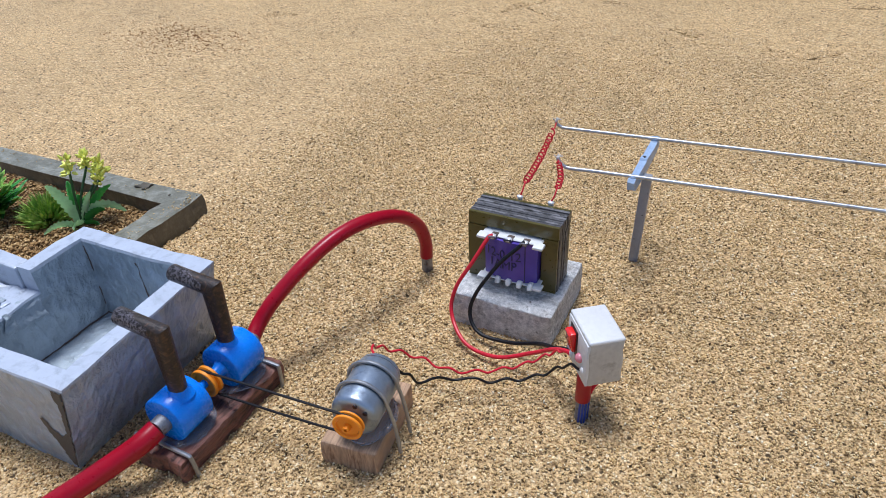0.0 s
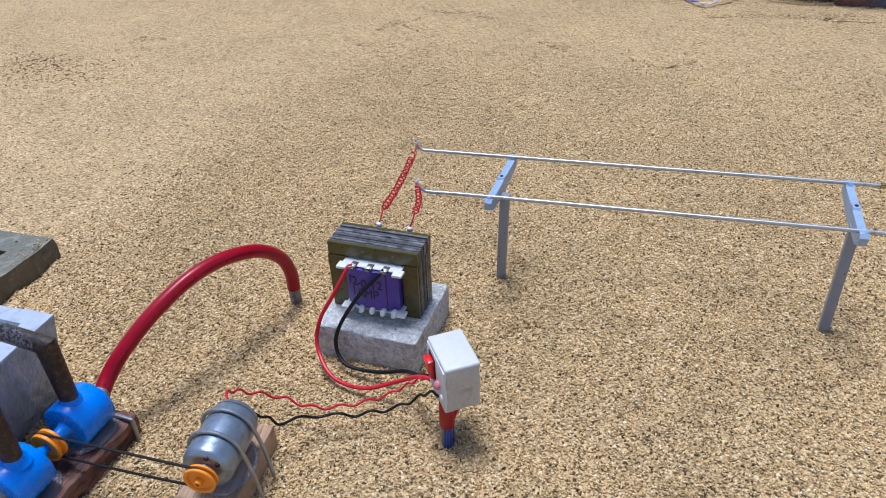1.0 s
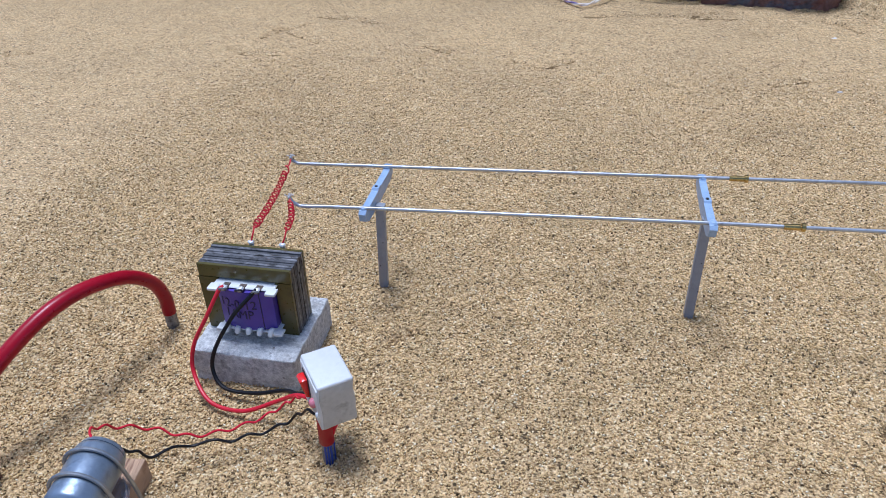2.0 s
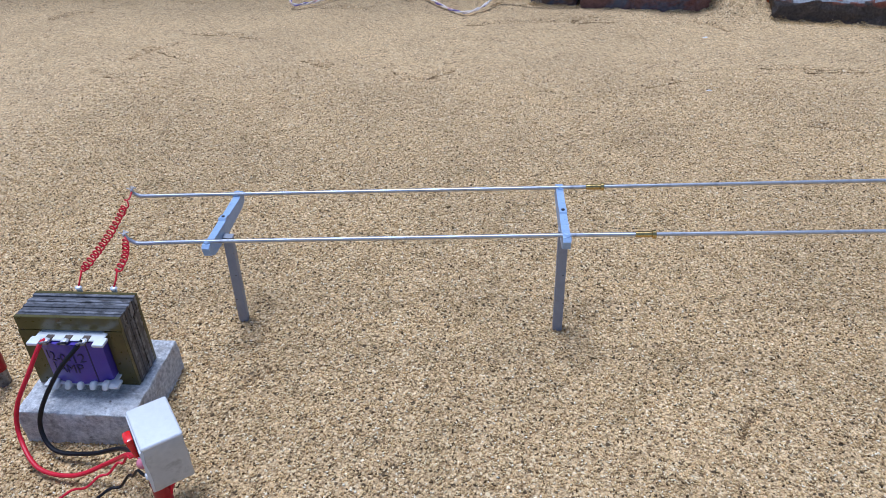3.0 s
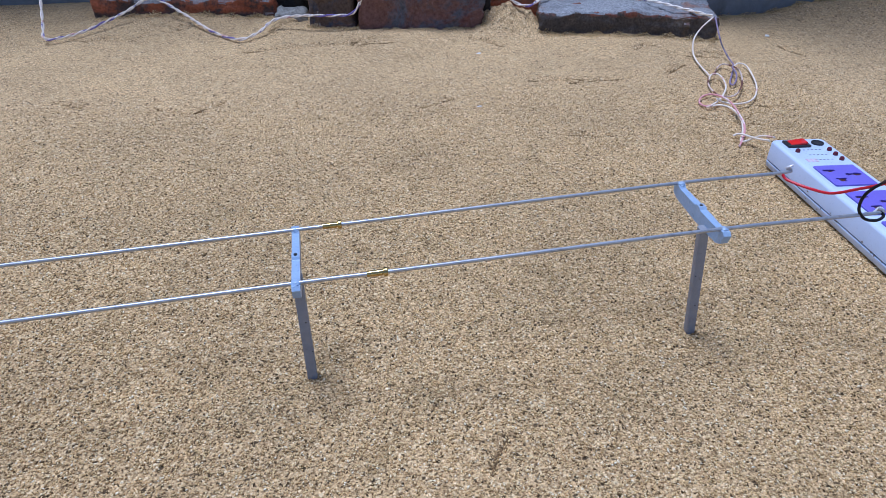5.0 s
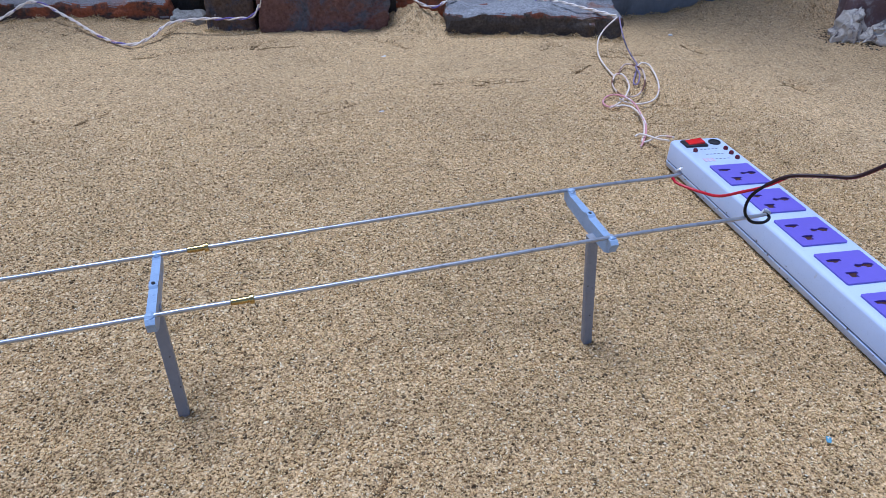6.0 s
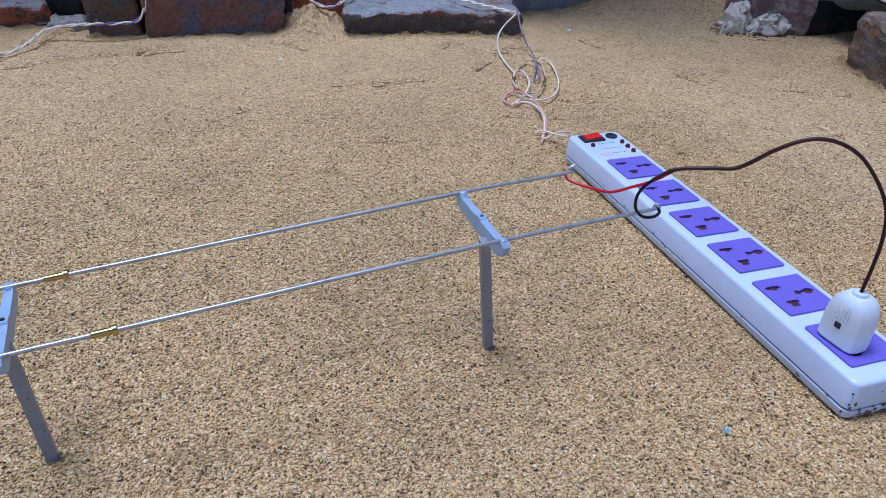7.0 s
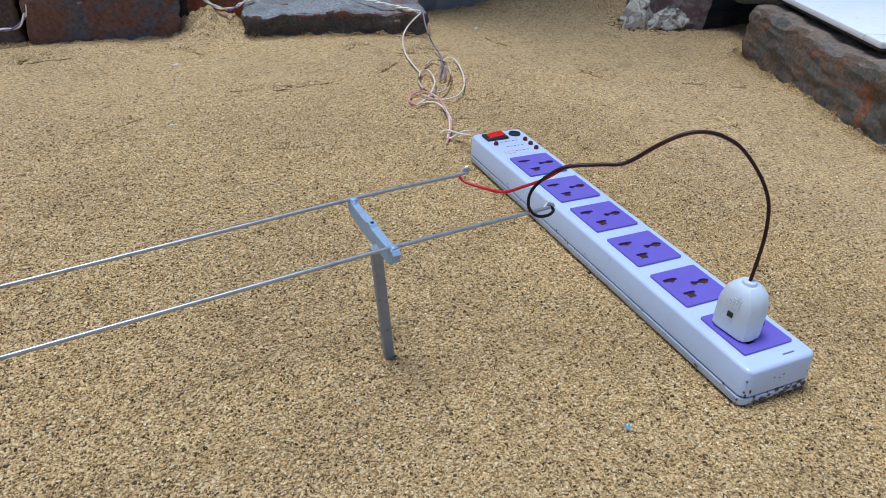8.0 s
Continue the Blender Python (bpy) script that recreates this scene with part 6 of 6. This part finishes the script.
def flower_plant(x, y, z, seed):
    rng = random.Random(seed)
    ob = thing("flowering_plant", x, y, z, 0, "plastic plant with toothed green leaves and yellow flowers", "plant")
    for u, h, depth, wide, lift, pale in ((-0.0140, 0.0405, 0.0, 0.0068, 1.0, 1), (0.0272, 0.0260, 0.005, 0.0064, 0.9, 0), (0.0312, 0.0060, -0.004, 0.0072, 2.4, 1), (-0.0260, 0.0074, -0.006, 0.0048, 1.3, 1),
                                          (-0.0065, 0.0080, -0.014, 0.0075, 1.5, 1), (0.0120, 0.0294, -0.004, 0.0042, 0.5, 1), (0.0004, 0.0358, 0.010, 0.0055, 0.6, 0), (0.0041, 0.0261, 0.004, 0.0060, 0.5, 0),
                                          (0.0178, 0.0131, -0.006, 0.0060, 1.3, 0), (0.0107, 0.0040, -0.010, 0.0055, 1.4, 0), (-0.0050, 0.0240, 0.002, 0.0055, 0.6, 0), (0.0100, 0.0200, 0.012, 0.0055, 0.9, 0)):
        bm = bmesh.new()
        spread_leaf(bm, Vector((x, y, z)), Vector((x, y, z)) + ACROSS * u + AHEAD * depth + Vector((0, 0, h)), wide, lift)
        part("leaf", thicken(bm, 0.0004), M_LEAFPALE if pale else M_LEAF, ob, sharp=80)
    for u, depth, hz in ((0.0043, 0.0, 0.0480), (0.0160, 0.003, 0.0460), (0.0240, 0.004, 0.0390), (0.0205, -0.003, 0.0350)):
        dx, dy = (ACROSS * u + AHEAD * depth).xy
        top = Vector((x + dx, y + dy, z + hz))
        part("stem", tube([(x, y, z), (x + dx * 0.3, y + dy * 0.3, z + hz * 0.5), top], 0.0009, 7, 6), M_STEM, ob)
        bm = bmesh.new()
        for k in range(26):
            a, e = rng.uniform(0, 6.28), rng.uniform(-0.2, 1.4)
            d = Vector((math.cos(a) * math.cos(e), math.sin(a) * math.cos(e), math.sin(e)))
            c = top + Vector((0, 0, rng.uniform(-0.004, 0.008))) + d * 0.0022
            lathe(c, d, [(0, 0.0004), (0.0014, 0.0013), (0.0036, 0.0011), (0.0054, 0.0002)], 5, bm)
        part("flower_head", bm, M_FLOWER, ob)


flower_plant(-0.441, 0.287, 0.006, 5)


def needle_bush(x, y, z, count, length, seed, label, wide=0.0012):
    rng = random.Random(seed)
    ob = thing("needle_bush", x, y, z, 0, label, "plant")
    bm = bmesh.new()
    for k in range(count):
        a, e = rng.uniform(0, 6.28), math.acos(rng.uniform(0.05, 1.0))
        d = Vector((math.cos(a) * math.sin(e), math.sin(a) * math.sin(e), math.cos(e) * 0.95 + 0.05))
        n = length * rng.uniform(0.75, 1.1)
        s = d.cross(Vector((rng.uniform(-1, 1), rng.uniform(-1, 1), rng.uniform(-1, 1)))).normalized() * wide
        b0 = Vector((x, y, z)) + d * 0.002
        q = d.cross(s).normalized() * wide * 0.5
        p1 = b0 + d * n * 0.6
        p2 = b0 + d * n + Vector((0, 0, n * 0.12))
        vs = [bm.verts.new(b0 + s * 0.6), bm.verts.new(b0 - s * 0.6), bm.verts.new(p1 - s), bm.verts.new(p1 + q), bm.verts.new(p1 + s), bm.verts.new(p2)]
        for f in ((0, 1, 2, 3), (0, 3, 4), (2, 5, 3), (3, 5, 4), (0, 4, 2, 1), (4, 5, 2)):
            bm.faces.new([vs[i] for i in f])
    part("needles", bm, M_NEEDLE, ob, sharp=20)
    return ob


needle_bush(-0.472, 0.282, 0.0085, 300, 0.0200, 4, "round tuft of stiff yellow-green plastic needles", 0.0015)
tall = thing("leafy_plant", -0.512, 0.270, 0.006, 0, "tall bright green plastic plant with narrow leaves", "plant")
rng = random.Random(12)
for k in range(44):
    bm = bmesh.new()
    h0 = rng.uniform(0, 0.022)
    leaf(bm, (-0.512 + rng.uniform(-0.005, 0.005), 0.270 + rng.uniform(-0.004, 0.004), 0.006 + h0), rng.uniform(0, 6.28), rng.uniform(0.018, 0.030), 0.0044, rng.uniform(0.9, 1.4), rng.uniform(0.1, 0.4), 4)
    part("leaf", thicken(bm, 0.0003), M_LEAFBRIGHT if k % 3 else M_LEAF, tall, sharp=80)

# ---- small litter and loose grains ----
def flake(x, y, s, material, label, name="chip"):
    bm = box(-s, s, -s * 0.6, s * 0.6, 0, s * 0.35, s * 0.12, 1)
    roughen(bm, s * 0.25, 0.6 / s, 1, x * 9)
    bm.transform(pose(x, y, sand_height(x, y) - 0.0003, 0, 8, math.degrees(x * 9)))
    solo(name, bm, material, label, "litter")


flake(0.464, 0.305, 0.0023, M_CHIP, "tiny blue plastic chip on the sand")
flake(0.809, 1.035, 0.0050, M_WHITECHIP, "small white paper chip on the sand")
flake(0.373, 1.024, 0.0030, M_WHITECHIP, "tiny white chip on the sand")
flake(0.330, 0.826, 0.0026, M_WHITECHIP, "tiny white chip on the sand")
flake(0.936, 0.745, 0.0018, M_WHITECHIP, "tiny white chip on the sand")
flake(0.947, 0.752, 0.0014, M_WHITECHIP, "tiny white chip on the sand")
GX, GY = np.array(gx), np.array(gy)
GZ = np.array([v[2] for v in verts]).reshape(len(gy), len(gx))


def sand_lift(xs, ys):
    """The height of the sand sheet under many places at once."""
    i = np.clip(np.searchsorted(GX, xs) - 1, 0, len(GX) - 2)
    j = np.clip(np.searchsorted(GY, ys) - 1, 0, len(GY) - 2)
    u, v = (xs - GX[i]) / (GX[i + 1] - GX[i]), (ys - GY[j]) / (GY[j + 1] - GY[j])
    return GZ[j, i] * (1 - u) * (1 - v) + GZ[j, i + 1] * u * (1 - v) + GZ[j + 1, i] * (1 - u) * v + GZ[j + 1, i + 1] * u * v + 0.0001


rng_sand = np.random.default_rng(17)
sx, sy = rng_sand.uniform(-0.42, 0.80, 560000), rng_sand.uniform(0.11, 0.95, 560000)
dense = np.clip((0.95 - sy) / 0.55, 0, 1) * np.clip((sx + 0.42) / 0.12, 0, 1) * np.clip((0.80 - sx) / 0.12, 0, 1)
keep = rng_sand.uniform(0, 1, len(sx)) < dense
sx, sy = sx[keep], sy[keep]
GRAINS = len(sx)
crumbs("loose_grains", M_GRAIN, GRAINS, (0, 1, 0, 1), 0.00086, lambda xs, ys: sand_lift(xs, ys) + rng_sand.uniform(-0.0003, 0.0008, len(xs)), None, 7, "loose coarse sand grains", 0.85, (sx, sy))


def scratch_crumbs(name, count, size, seed, label):
    """Small dark crumbs along the scratches: the grooves' shade put into their colour."""
    rng = np.random.default_rng(seed)
    long = np.array([s[3] for s in SCRATCHES])
    pick = rng.choice(len(SCRATCHES), count, p=long / long.sum())
    rows = np.array(SCRATCHES)[pick]
    along, across = rng.uniform(-0.95, 0.95, count) * rows[:, 3], np.where(rng.uniform(0, 1, count) < 0.9, rng.normal(0, 0.0008, count), rng.normal(0.003, 0.005, count))
    across = across - 0.15 * along ** 2 / rows[:, 3]
    c, s = np.cos(np.radians(rows[:, 2])), np.sin(np.radians(rows[:, 2]))
    px, py = rows[:, 0] + along * c - across * s, rows[:, 1] + along * s + across * c
    return crumbs(name, M_SCRATCHSHADE, count, (0, 1, 0, 1), size, lambda xs, ys: sand_lift(xs, ys) + 0.0002, None, seed, label, 0.6, (px, py))


scratch_crumbs("scratch_shade_crumbs", 6000, 0.00105, 21, "dark sand crumbs standing in for shade in the scratches")

rng_litter = np.random.default_rng(23)
crumbs("litter_crumbs", M_LITTER, 420, (0, 1, 0, 1), 0.0017, lambda xs, ys: sand_lift(xs, ys) + 0.0003, None, 24, "reddish-brown crumbs scattered on the sand", 0.6,
       (np.clip(rng_litter.normal(-0.72, 0.055, 420), -0.86, -0.58), rng_litter.normal(0.695, 0.030, 420)))
crumbs("soot_crumbs", M_SOOTGAP, len(SOOT_X), (0, 1, 0, 1), 0.0021, sand_lift, None, 41, "black soot crumbs round the pillar foot", 0.6, (SOOT_X, SOOT_Y))

# sand and crumbs drifted against the feet of the bricks
FEET = [(-0.74, 1.262, -0.515, 1.245), (-0.185, 1.305, 0.098, 1.262), (0.146, 1.190, 0.412, 1.132), (0.478, 1.094, 0.722, 1.022), (1.082, 0.785, 0.948, 0.468), (0.70, 1.148, 1.02, 1.148), (1.03, 0.945, 1.13, 0.915)]
rng_feet = np.random.default_rng(33)
fx, fy, fz = [], [], []
for x0, y0, x1, y1 in FEET:
    n = int(14000 * math.hypot(x1 - x0, y1 - y0))
    t = rng_feet.uniform(0, 1, n)
    off = np.abs(rng_feet.normal(0, 0.006, n)) * (0.4 + np.abs(np.sin(t * 17)))
    fz.append(rng_feet.uniform(0, 1, n) * 0.006 * np.exp(-off / 0.004) * (0.25 + np.sin(t * 23 + x0) ** 2))
    d = math.hypot(x1 - x0, y1 - y0)
    fx.append(x0 + (x1 - x0) * t + (y1 - y0) / d * off)
    fy.append(y0 + (y1 - y0) * t - (x1 - x0) / d * off)
fx, fy = np.concatenate(fx), np.concatenate(fy)
crumbs("drifted_sand", M_GRAIN, len(fx), (0, 1, 0, 1), 0.0010, lambda xs, ys: sand_lift(xs, ys) + np.concatenate(fz), None, 35, "coarse sand drifted against the bricks", 0.8, (fx, fy))
